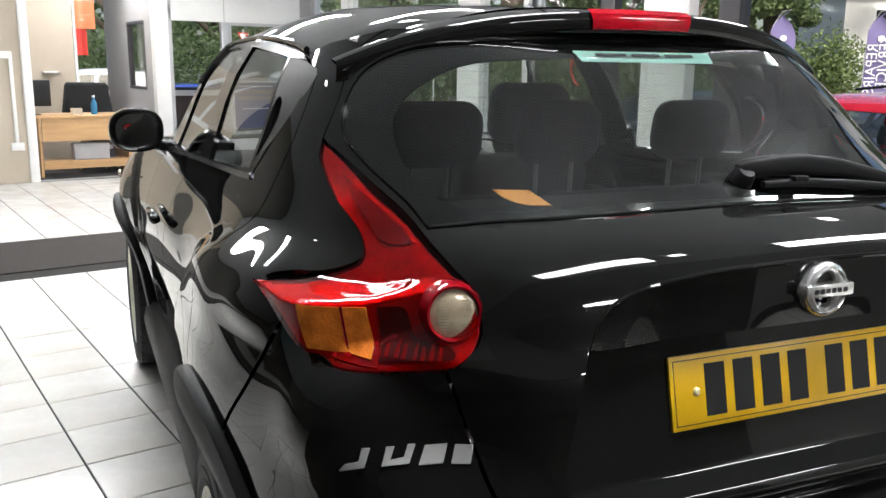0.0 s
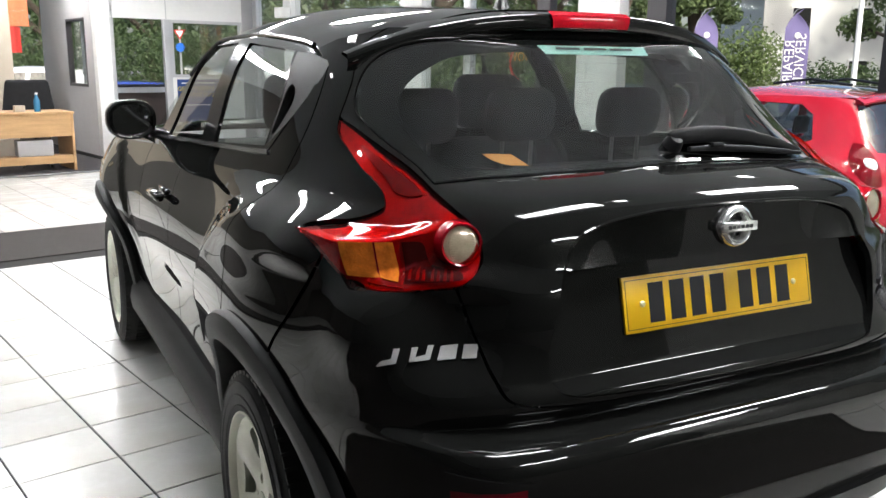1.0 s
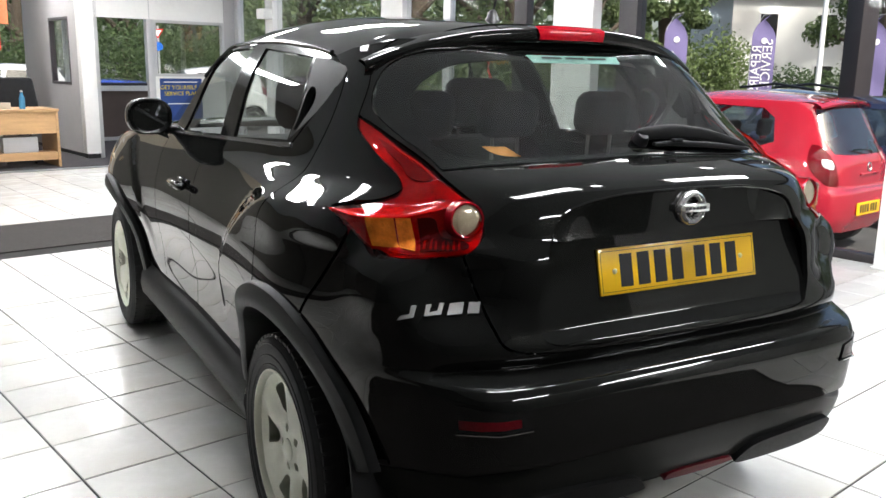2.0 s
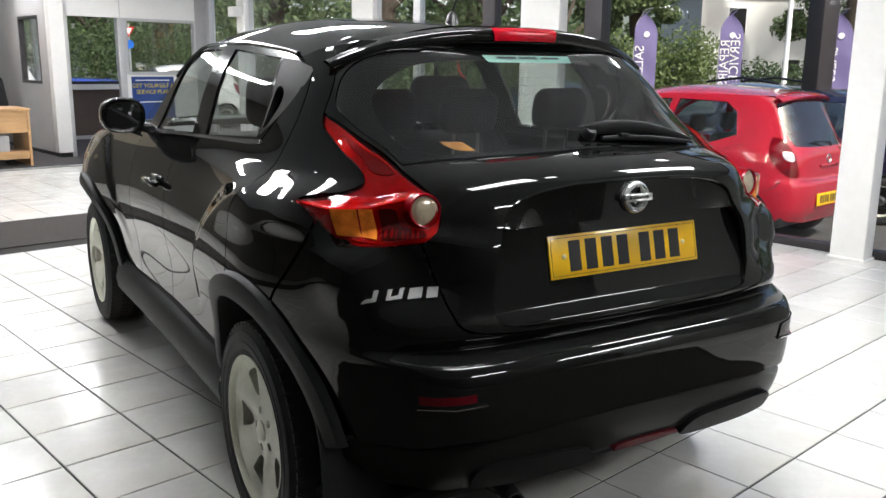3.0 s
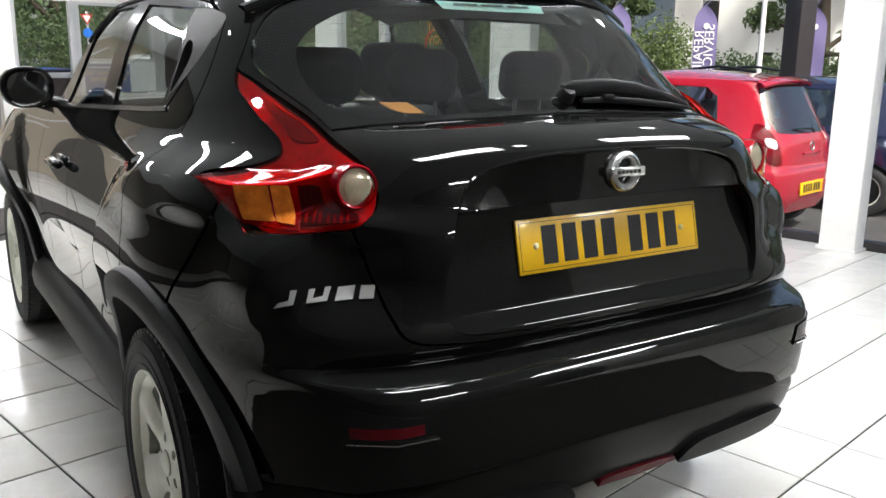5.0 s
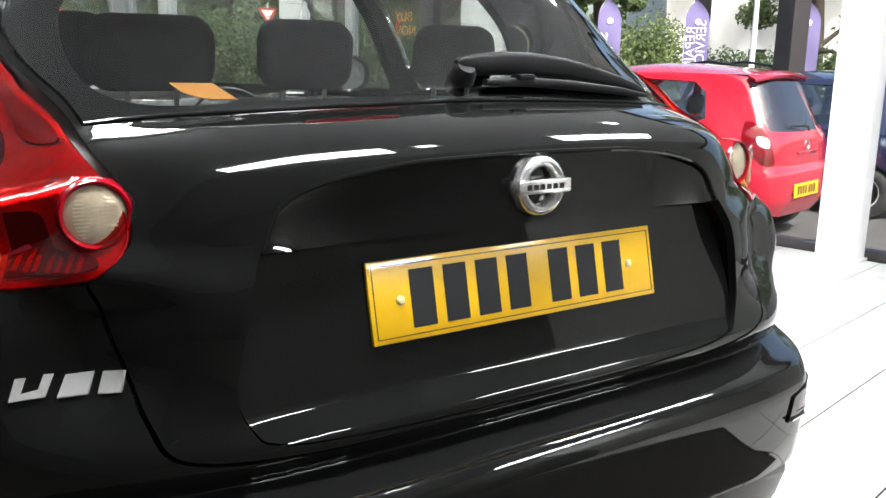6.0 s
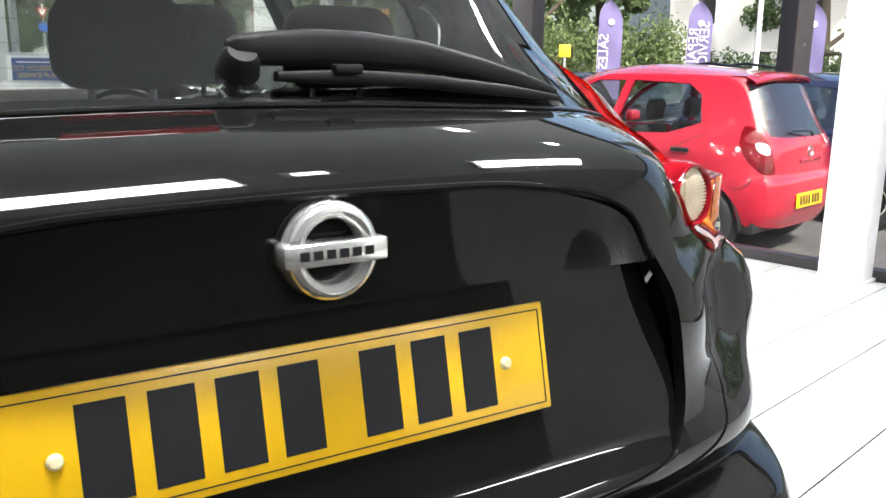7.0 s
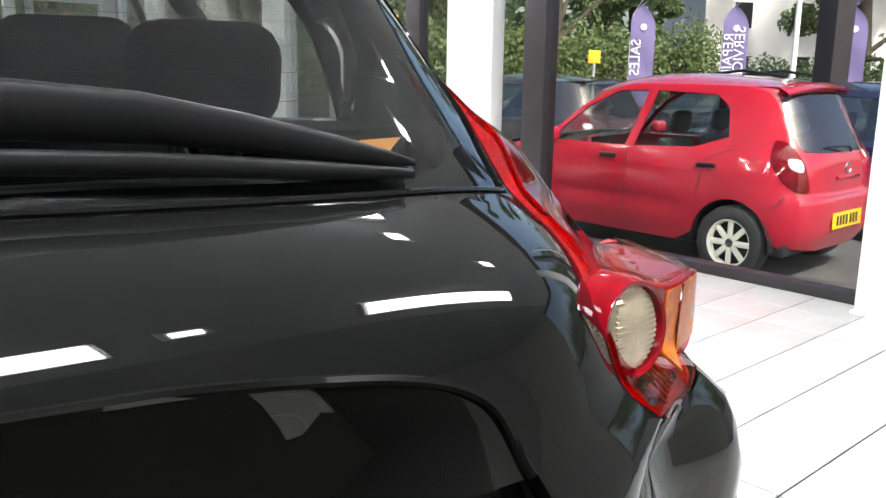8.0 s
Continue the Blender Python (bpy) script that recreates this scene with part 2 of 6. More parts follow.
def smooth_loop(pts, per=8, closed=True):
    """A Catmull-Rom line through points; a point given with a third value 1 is a corner."""
    n = len(pts)
    out = []
    for i in range(n if closed else n - 1):
        p = [np.array(pts[(i + k) % n][:2] if closed else pts[min(max(i + k, 0), n - 1)][:2], float) for k in (-1, 0, 1, 2)]
        if len(pts[i]) > 2:
            p[0] = 2 * p[1] - p[2]
        if len(pts[(i + 1) % n]) > 2:
            p[3] = 2 * p[2] - p[1]
        for t in np.linspace(0, 1, per, endpoint=False):
            out.append(0.5 * (2 * p[1] + (p[2] - p[0]) * t + (2 * p[0] - 5 * p[1] + 4 * p[2] - p[3]) * t * t + (3 * p[1] - p[0] - 3 * p[2] + p[3]) * t ** 3))
    if not closed:
        out.append(np.array(pts[-1][:2], float))
    return np.array(out)


def inside(poly, p):
    x, y = p[:, 0][:, None], p[:, 1][:, None]
    a, b = poly, np.roll(poly, -1, 0)
    hit = ((a[:, 1] > y) != (b[:, 1] > y)) & (x < (b[:, 0] - a[:, 0]) * (y - a[:, 1]) / (b[:, 1] - a[:, 1] + 1e-12) + a[:, 0])
    return hit.sum(1) % 2 == 1


def edge_distance(poly, p):
    a, b = poly, np.roll(poly, -1, 0)
    ab, ap = b - a, p[:, None] - a
    t = np.clip((ap * ab).sum(-1) / ((ab * ab).sum(-1) + 1e-12), 0, 1)
    return np.linalg.norm(ap - t[..., None] * ab, axis=-1).min(1)


def shrink(poly, d):
    """Draws a closed line in by d."""
    e = np.roll(poly, -1, 0) - np.roll(poly, 1, 0)
    nrm = np.stack([-e[:, 1], e[:, 0]], -1) / (np.linalg.norm(e, axis=1)[:, None] + 1e-12)
    area = (poly[:, 0] * np.roll(poly[:, 1], -1) - np.roll(poly[:, 0], -1) * poly[:, 1]).sum()
    return poly + nrm * d * (1 if area > 0 else -1)


def patch(name, outline, fn, mat, parent, grid=0.025, holes=(), depth=0.014, gap=0.0025, mirror=False, label="", rows=(), offset=0.0, warp=None):
    """A panel cut out of a curved surface fn(s, z), with a turned-in edge all round."""
    loops = [shrink(np.asarray(outline), gap)] + [shrink(np.asarray(h), -gap) for h in holes]
    if warp:                    # even spacing along a steep profile
        loops = [np.column_stack([lp[:, 0], np.interp(lp[:, 1], *warp)]) for lp in loops]
    lo, hi = loops[0].min(0), loops[0].max(0)
    zs = np.unique(np.r_[np.arange(lo[1] + grid / 2, hi[1], grid), [r for r in rows if lo[1] < r < hi[1]]])
    g = np.array([(s + (grid / 2 if i % 2 else 0), z) for i, z in enumerate(zs) for s in np.arange(lo[0], hi[0], grid)]).reshape(-1, 2)
    keep = inside(loops[0], g) & (edge_distance(loops[0], g) > grid * 0.4)
    for h in loops[1:]:
        keep &= ~inside(h, g) & (edge_distance(h, g) > grid * 0.4)
    g = g[keep]
    verts, edges = [], []
    for lp in loops:
        k = len(verts)
        verts += lp.tolist()
        edges += [(k + i, k + (i + 1) % len(lp)) for i in range(len(lp))]
    verts += g.tolist()
    co, _, tris, _, _, _ = delaunay_2d_cdt([Vector(v) for v in verts], edges, [], 0, 1e-7)
    co = np.array([tuple(v) for v in co])
    tris = np.array([t[:3] for t in tris])
    mid = co[tris].mean(1)
    ok = inside(loops[0], mid)
    for h in loops[1:]:
        ok &= ~inside(h, mid)
    tris = tris[ok]

    def place(c):
        if warp:
            c = np.column_stack([c[:, 0], np.interp(c[:, 1], *warp[::-1])])
        p = fn(c[:, 0], c[:, 1])
        e = 0.0012
        du = fn(c[:, 0] + e, c[:, 1]) - fn(c[:, 0] - e, c[:, 1])
        dv = fn(c[:, 0], c[:, 1] + e) - fn(c[:, 0], c[:, 1] - e)
        nn = np.cross(du, dv)
        nn /= np.linalg.norm(nn, axis=1)[:, None] + 1e-12
        nn *= np.where((nn * (p - np.array([0, 1.0, .75]))).sum(1) < 0, -1, 1)[:, None]
        return p + offset * nn, nn

    p, nn = place(co)
    norms = [nn]
    verts3, faces, base = [p], tris.tolist(), len(p)
    for lp in loops:
        q, m = place(lp)
        k = len(lp)
        verts3 += [q, q - m * depth]
        norms += [np.zeros((2 * k, 3))]
        faces += [(base + i, base + (i + 1) % k, base + k + (i + 1) % k, base + k + i) for i in range(k)]
        base += 2 * k
    v, nn = np.concatenate(verts3), np.concatenate(norms)
    if mirror:
        v, nn = v * (-1, 1, 1), nn * (-1, 1, 1)
    # turn the faces outwards
    f3 = np.array([f[:3] for f in faces])
    fn_ = np.cross(v[f3[:, 1]] - v[f3[:, 0]], v[f3[:, 2]] - v[f3[:, 0]])
    turn = (fn_[: len(tris)] * nn[f3[: len(tris), 0]]).sum(1) < 0
    faces = [tuple(f)[::-1] if i < len(tris) and turn[i] else tuple(f) for i, f in enumerate(faces)]
    me = bpy.data.meshes.new(name)
    me.from_pydata([tuple(a) for a in v], [], faces)
    ob = new(name, me)
    finish(ob, mat, nn)
    ob.parent = parent
    if label:
        ob["label"] = label
    return ob


# ---- the surface of the black hatchback ----
YM, YN = 0.3, 2.25          # where the rear and the front rounding begin
SB = 0.75                   # metres of girth to a radian of rounding


def curve(v, *knots):
    """A smooth curve through knots (v, value), flat beyond its ends."""
    k, f = np.array(knots[0::2], float), np.array(knots[1::2], float)
    m = np.gradient(f, k)
    d = np.diff(f) / np.diff(k)
    for i in range(1, len(k) - 1):
        m[i] = 0 if d[i - 1] * d[i] <= 0 else 2 * d[i - 1] * d[i] / (d[i - 1] + d[i])
    v = np.clip(np.asarray(v, float), k[0], k[-1])
    i = np.clip(np.searchsorted(k, v, side="right") - 1, 0, len(k) - 2)
    h = k[i + 1] - k[i]
    t = (v - k[i]) / h
    return (f[i] * (1 + 2 * t) * (1 - t) ** 2 + m[i] * h * t * (1 - t) ** 2
            + f[i + 1] * t * t * (3 - 2 * t) + m[i + 1] * h * t * t * (t - 1))


def step(v, a, b):
    t = np.clip((v - a) / (b - a), 0, 1)
    return t * t * (3 - 2 * t)


def rounded(knots, width, lo=.2, hi=1.6):
    """The same curve with its bends rounded over a width, kept as a fine table."""
    g = np.arange(lo, hi, .0005)
    k = np.exp(-.5 * (np.arange(-4 * width, 4 * width + .0001, .0005) / width) ** 2)
    f = np.pad(curve(g, *knots), len(k) // 2, mode="edge")
    f = np.convolve(f, k / k.sum(), mode="valid")[: len(g)]
    return lambda z: np.interp(z, g, f)


half_width = rounded((.25, .74, .45, .79, .6, .805, .75, .825, .85, .82, .95, .795, 1.0, .777, 1.04, .753, 1.08, .724, 1.12, .704,
                      1.2, .676, 1.32, .630, 1.39, .588, 1.46, .535), .016)


body_line = rounded((.6, -.62, .70, -.635, .725, -.657, .745, -.670, .765, -.668, .8, -.656, .85, -.653, .95, -.652, 1.04, -.644, 1.07, -.634, 1.09, -.622, 1.11, -.603, 1.125, -.578,
                     1.14, -.536, 1.157, -.474, 1.18, -.376), .006)
glass_line = rounded((1.0, -.676, 1.157, -.474, 1.2, -.4185, 1.25, -.354, 1.3, -.2885, 1.36, -.209, 1.41, -.141, 1.5, -.018), .012)
EDGE = 1.157                # height of the lower edge of the rear window in the middle


def rear_line(z):
    z = np.asarray(z, float)
    return np.where(z > EDGE, glass_line(z), body_line(z))


_g = np.arange(.5, 1.6, .001)
soft_line = rounded(tuple(np.ravel(np.column_stack([_g, rear_line(_g)]))), .03)


def front_line(z):
    return curve(z, .25, 3.25, .5, 3.36, .8, 3.33, .95, 3.2, 1.02, 3.0, 1.08, 2.75)


squareness = rounded((.3, 5.6, .6, 5.6, .69, 5.2, .74, 4.5, .83, 4.7, .9, 4.7, .945, 4.4, 1.0, 3.1, 1.05, 3.1, 1.1, 3.35, 1.17, 3.5, 1.24, 3.4, 1.34, 3.3, 1.44, 3.2), .02)


def skin(s, z, glass=False):
    """The left half of the body: s along the girth from the middle of the tail, z up."""
    s, z = np.broadcast_arrays(np.asarray(s, float), np.asarray(z, float))
    w, n = half_width(z), squareness(z)
    q = np.pi / 2 * SB
    al = np.clip(np.abs(s) / SB, 0, np.pi / 2)
    # the edge of the rear window dips towards the sides
    dip = .1 * np.minimum(np.abs(s), .5) ** 2 * step(z, 1.0, 1.1) * (1 - step(z, 1.2, 1.38))
    side = step(np.abs(s), .42, .62)
    ln = YM - ((glass_line(z + dip) if glass else rear_line(z + dip)) * (1 - side) + soft_line(z + dip) * side)
    r = ((np.sin(al) / w) ** n + (np.cos(al) / ln) ** n) ** (-1 / n)
    # the corner under the tail lamp stands out, with a hollow beside it along the tailgate
    g = step(z, .77, .87) * (1 - step(z, .925, .985))
    r = r + g * (.03 * np.exp(-((np.abs(s) - .585) / .055) ** 2) - .052 * np.exp(-((np.abs(s) - .46) / .075) ** 2))
    # the tailgate stays flat almost to its corners
    r = r + .014 * np.exp(-((np.abs(s) - .37) / .065) ** 2) * step(z, .97, 1.03) * (1 - step(z, 1.08, 1.13))
    # the haunch ends in a shelf behind the tail lamp
    r = r + .045 * np.exp(-((np.abs(s) - .72) / .1) ** 2) * step(z, .93, 1.0) * (1 - step(z, 1.035, 1.1))
    y = np.where(np.abs(s) < q, YM - r * np.cos(al), YM + np.abs(s) - q)
    x = np.where(np.abs(s) < q, r * np.sin(al), w)
    be = np.clip((np.abs(s) - q - (YN - YM)) / SB, 0, np.pi / 2)
    lf = front_line(z) - YN
    rf = ((np.cos(be) / w) ** 3.4 + (np.sin(be) / lf) ** 3.4) ** (-1 / 3.4)
    x = np.where(be > 0, rf * np.cos(be), x)
    y = np.where(be > 0, YN + rf * np.sin(be), y)
    # haunches over the wheels, and the hollow of the doors
    out = .025 * np.exp(-((y + .02) / .42) ** 2 - ((z - .74) / .2) ** 2) + .035 * np.exp(-((y - 2.53) / .42) ** 2 - ((z - .76) / .2) ** 2)
    for y0 in (0, 2.53):
        rr = np.hypot(y - y0, z - .325)
        out = out + .017 * (1 - step(rr, .685, .755)) * step(z, .5, .75) * (step(y, -.3, .05) if y0 == 0 else 1)
    out = out + .03 * np.exp(-((y - .05) / .38) ** 2) * step(z, .86, 1.0) * (1 - step(z, 1.015, 1.095))
    out = out - .014 * np.exp(-((y - 1.3) / .6) ** 2 - ((z - .53) / .2) ** 2)
    x = x + out * step(x, .45, .72)
    return np.stack([-x * np.where(s < 0, -1, 1), y, z], -1)


def glass_skin(s, z):
    return skin(s, z, True)


def girth(p):
    """The s of a place on the left half."""
    a, y = abs(p[0]), p[1]
    q = np.pi / 2 * SB
    if y <= YM:
        return SB * np.arctan2(a, YM - y)
    if y <= YN:
        return q + y - YM
    return q + YN - YM + SB * np.arctan2(y - YN, a)


def bumper_line(z):
    return curve(z, .28, -.6, .34, -.67, .45, -.715, .58, -.735, .66, -.735, .69, -.722, .703, -.7)


def plate_panel(s, z):
    """The flat panel behind the number plate."""
    p = skin(s, z)
    flat = np.maximum(p[..., 1], -.597 + .232 * (np.asarray(z) - .957))
    k = step(z, .756, .798)
    p[..., 1] = flat * k + p[..., 1] * (1 - k)
    return p


def garnish_skin(s, z):
    """The upright strip under the tailgate's crease."""
    p = skin(s, z)
    mid = skin(0 * np.asarray(s, float), z)[..., 1]
    p[..., 1] += np.maximum(0, -.622 + .02 * (np.asarray(z) - .992) - mid) * (1 - step(np.abs(s), .2, .31))
    return p


def lamp_plan(a):
    """How far the upright faces of the tail lamp stand from the middle of the rounding."""
    return curve(a, .322, .962, .405, .962, .468, .980, .54, 1.011, .588, 1.034, .608, 1.041, .633, 1.029, .68, .993, .718, .966, .769, .924, .82, .885)


def lamp_top(a):
    return curve(a, .42, 1.075, .5, 1.062, .56, 1.046, .62, 1.044, .7, 1.046, .78, 1.05)


def lamp_skin(s, z):
    """The tail lamp: a boxy pod with upright faces and a flat top, and an arm that climbs along the corner of the body."""
    s, z = np.broadcast_arrays(np.asarray(s, float), np.asarray(z, float))
    a, zt = np.abs(s), lamp_top(np.abs(s))
    p = skin(s, z)
    o = np.stack([p[..., 0], p[..., 1] - YM, 0 * z], -1)
    rb = np.linalg.norm(o, axis=-1)
    o = o / rb[..., None]
    arm = (.012 + .02 * np.exp(-((a - .65) / .07) ** 2) * step(z, 1.05, 1.09) * (1 - step(z, 1.15, 1.2))) * (1 - .75 * step(z, 1.17, 1.23))
    w = (1 - step(z, zt - .004, zt + .014)) * (1 - step(a, .74, .8))
    pod = np.maximum(lamp_plan(a) - .12 * np.maximum(0, .96 - z), rb + .004)
    r = arm + (pod - rb - arm) * w
    return p + o * r[..., None]


# ---- the showroom: u across, v along, turned with the building ----
TILE, TU, TV = 0.3315, -0.102, -0.006
U0, U1, V0, V1, H = -6.5, 4.6, -4.5, 13.4, 2.9


def built(name, u0, u1, v0, v1, z0, z1, mat, label, category, bevel=0.0, kind="structure"):
    return tagged(part(name, boxed(u0, u1, v0, v1, z0, z1, bevel), mat, at=ROOM), label, category, kind=kind)


def piece(name, u0, u1, v0, v1, z0, z1, mat, parent, bevel=0.0, label=""):
    """A part of a thing whose origin is the room's."""
    return part(name, boxed(u0, u1, v0, v1, z0, z1, bevel), mat, parent, label)


floor = built("floor", U0, U1 + .12, V0, V1, -0.34, -0.003, "grout", "dark grouted bed under white ceramic floor tiles", "floor")
# out of view; its darker colour stands in for a dimmer reflection
built("ceiling_rear", U0 - .2, U1 + .35, V0 - .2, -1.2, H, H + .2, "dimmed_ceiling", "unseen rear ceiling, darkened to dim reflections in the tailgate", "ceiling")
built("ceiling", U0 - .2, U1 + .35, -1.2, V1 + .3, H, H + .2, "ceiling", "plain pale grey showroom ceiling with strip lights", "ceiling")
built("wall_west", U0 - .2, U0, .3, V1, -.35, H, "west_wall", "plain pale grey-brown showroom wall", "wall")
# unseen stretch, darkened for the reflection in the flank
built("wall_west_rear", U0 - .2, U0, V0, .3, -.35, H, "dimmed_wall", "unseen rear side wall, darkened to dim reflections in the car", "wall")
built("entrance_matting", U0 + .02, U1 - .1, 4.84, 5.95, -0.002, 0.006, "mat", "dark brown ribbed matting strip laid into the tiled floor", "matting")
# three dark sheets added out of view, so bumper and flank mirror less floor
built("rear_matting", U0 + .02, 1.18, V0 + .02, -1.15, -0.002, 0.006, "mat", "unseen dark matting added at the rear to darken bumper reflections", "matting")
built("side_matting", U0 + .02, -.79, -1.146, .28, -0.002, 0.006, "mat", "unseen dark matting added at the side to darken flank reflections", "matting")
built("middle_matting", -.786, .12, -1.146, -.72, -0.002, 0.006, "mat", "unseen dark matting added behind the car to darken bumper reflections", "matting")
built("carpet", U0 + .02, U1 - .02, 9.70, V1 - .02, -0.002, 0.007, "carpet", "dark grey carpet of the office area", "carpet")
built("carpet_edge", U0 + .02, U1 - .1, 9.675, 9.70, -0.002, 0.011, "alu", "thin metal strip between tiles and carpet", "trim")


def strip_light(at):
    t = thing("strip_light", "long fluorescent strip light with white diffuser on the ceiling", "ceiling light", at, "showroom ceiling lights")
    part("housing", boxed(-.6, .6, -.19, .19, -.05, 0, .008), "white", t)
    part("diffuser", boxed(-.575, .575, -.17, .17, -.075, -.051, .01), "lamp", t, "glowing white diffuser")
    return t


def downlight(at):
    t = thing("downlight", "small square bright downlight set in the ceiling", "ceiling light", at, "ceiling downlights")
    part("bezel", boxed(-.1, .1, -.1, .1, -.012, 0, .004), "white", t)
    part("bulb", boxed(-.06, .06, -.06, .06, -.02, -.012, .003), "lamp", t, "glowing bulb")
    return t


first = strip_light(ROOM @ pose(-.22, -.74, H))
for lu in (-.22, 2.06):
    for lv in (-4.1, -.74, 1.75, 4.2, 6.6, 9.0, 11.5):
        if (lu, lv) not in ((-.22, -.74), (-.22, 9.0)):
            copy_thing(first, ROOM @ pose(lu, lv, H))
spot = downlight(ROOM @ pose(.67, -.65, H))
for lu, lv in ((2.5, 1.2), (2.9, .5), (-1.4, 2.8), (.92, 2.8)):
    copy_thing(spot, ROOM @ pose(lu, lv, H))


def glazing(name, axis, line, a, b, posts, label, base=0.06, mid=None, top=H, sill=0.0):
    """A run of shop-front glass between posts (start, end, material, depth)."""
    g = thing(name, label, "window", ROOM, kind="structure")

    def bar(nm, p, q, z0, z1, mat, d=.05, lb=""):
        if axis == "v":
            return piece(nm, line - d, line + d, p, q, z0, z1, mat, g, .006, lb)
        return piece(nm, p, q, line - d, line + d, z0, z1, mat, g, .006, lb)

    bar("base_rail", a, b, sill - .005, sill + base, "dark_frame", .05)
    bar("head_rail", a, b, top - .12, top, "dark_frame", .05)
    if mid:
        bar("transom", a, b, mid - .04, mid + .04, "dark_frame", .035)
    marks = [a]
    for p, q, mat, d in posts:
        bar("post", p, q, sill + base, top - .12, mat, d)
        marks += [p, q]
    marks.append(b)
    for p, q in zip(marks[0::2], marks[1::2]):
        if q - p > .1:
            o = bar("pane", p, q, sill + base, top - .12, "pane", .003)
            o.visible_shadow = False
    return g


# the long glass front towards the forecourt
built("wall_east", U1 - .08, U1 + .1, V0, -1.95, -.35, H, "pale_wall", "plain grey painted wall beside the shop front", "wall")
glazing("window_1", "v", U1, -1.95, V1, [(.55, .63, "dark_frame", .05), (3.05, 3.25, "dark_frame", .07),
                                      (4.42, 4.60, "dark_frame", .05), (5.60, 5.72, "alu", .04), (6.42, 6.84, "white", .07), (9.40, 9.62, "white", .08), (10.5, 10.62, "alu", .05)],
        "full-height shop-front glazing in dark frames facing the forecourt")


def column(v0, v1, u0, u1, label):
    bm = boxed(u0, u1, v0, v1, 0, H, .012)
    box(bm, u0 - .014, u1 + .014, v0 - .014, v1 + .014, 0, .018, .004)
    return tagged(part("column", bm, "white", at=ROOM), label, "column", kind="structure")


column(.47, .72, 4.37, 4.54, "white painted square column beside the shop-front glass")
column(3.46, 3.95, 4.42, 4.55, "white painted square column beside the shop-front glass")

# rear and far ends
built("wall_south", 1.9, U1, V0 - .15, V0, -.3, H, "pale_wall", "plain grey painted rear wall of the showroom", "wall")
# unseen part of the rear wall, darkened for the tailgate's reflection
built("wall_south_dark", U0, 1.9, V0 - .15, V0, -.3, H, "dimmed_wall", "unseen rear wall, darkened to dim reflections in the car", "wall")
built("wall_north", 3.2, 5.2, V1, V1 + .15, .0, .86, "brown_panel", "brown infill panel below the office windows", "wall")
built("wall_north_sill", 1.48, U1, V1 - .06, V1 + .02, .86, .95, "white", "white window ledge of the office", "window sill")
built("wall_north_low", 1.48, 3.2, V1, V1 + .15, 0, .86, "brown_panel", "brown infill panel below the office windows", "wall")
built("skirting", 1.48, U1, V1 - .02, V1, 0.007, .07, "alu", "pale skirting along the office wall", "skirting")
glazing("window_3", "u", V1 + .07, 1.48, U1, [(1.72, 1.80, "white", .05), (2.9, 2.98, "white", .05), (4.3, 4.4, "white", .05)], "office windows in white frames looking out on the road", base=.05, sill=.95)
built("wall_office", U0, 1.48, 12.0, V1 + .1, 0, H, "cream", "cream painted office wall", "wall")

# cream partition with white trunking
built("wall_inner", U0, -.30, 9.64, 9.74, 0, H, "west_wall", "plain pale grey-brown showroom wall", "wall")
built("wall_partition", -.30, .40, 9.62, 9.74, 0, H, "cream", "cream painted partition wall ending in a white post", "wall")
built("partition_post", .40, .50, 9.58, 9.78, 0, H, "white", "white end post of the cream partition", "trim", .006)
cable = thing("cable_trunking", "white plastic cable trunking with sockets on the cream wall", "trunking", ROOM)
piece("duct", .27, .31, 9.595, 9.62, .45, 1.45, "white", cable, .004)
piece("duct", .11, .15, 9.595, 9.62, 1.5, 2.6, "white", cable, .004)
piece("duct", -.05, .31, 9.59, 9.62, 1.42, 1.50, "white", cable, .004)
piece("socket", .22, .36, 9.585, 9.62, .38, .47, "white", cable, .006, "white double socket plate")

# office front: post, small side window, doorway and windowed panel
office = thing("office_front", "grey and white office partition with windows and a doorway", "partition", ROOM, kind="structure")
VO = 10.72
piece("corner_post", 2.24, 2.44, VO - .03, VO + .12, .07, H, "white", office, .006)
piece("post_foot", 2.25, 2.43, VO - .02, VO + .11, .0, .07, "black", office)
piece("door_jamb", 2.44, 2.50, VO, VO + .1, 0, H, "alu", office, .004)
piece("side_panel", 2.27, 2.33, VO + .12, V1, .06, 1.02, "grey_panel", office)
piece("side_base", 2.275, 2.325, VO + .12, V1, 0, .06, "black", office)
piece("side_head", 2.27, 2.33, VO + .12, V1, 1.98, H, "grey_panel", office)
piece("side_mullion", 2.265, 2.335, VO + .12, VO + .5, 1.02, 1.98, "grey_panel", office)
piece("side_mullion", 2.265, 2.335, 12.1, V1, 1.02, 1.98, "grey_panel", office)
o = piece("side_pane", 2.297, 2.303, VO + .5, 12.1, 1.02, 1.98, "pane", office)
o.visible_shadow = False
for a, b, c, d in ((VO + .5, 12.1, 1.02, 1.06), (VO + .5, 12.1, 1.94, 1.98), (VO + .5, VO + .54, 1.06, 1.94), (12.06, 12.1, 1.06, 1.94)):
    piece("side_frame", 2.262, 2.338, a, b, c, d, "dark_frame", office)
piece("header", 2.44, 4.66, VO, VO + .06, 1.97, H, "white", office)
piece("header_seam", 3.24, 3.252, VO - .004, VO, 1.97, H, "alu", office)
piece("mullion", 3.20, 3.30, VO - .01, VO + .07, 0, 1.97, "alu", office, .004)
piece("end_post", 4.42, 4.66, VO - .01, VO + .08, 0, H, "grey_panel", office, .004)
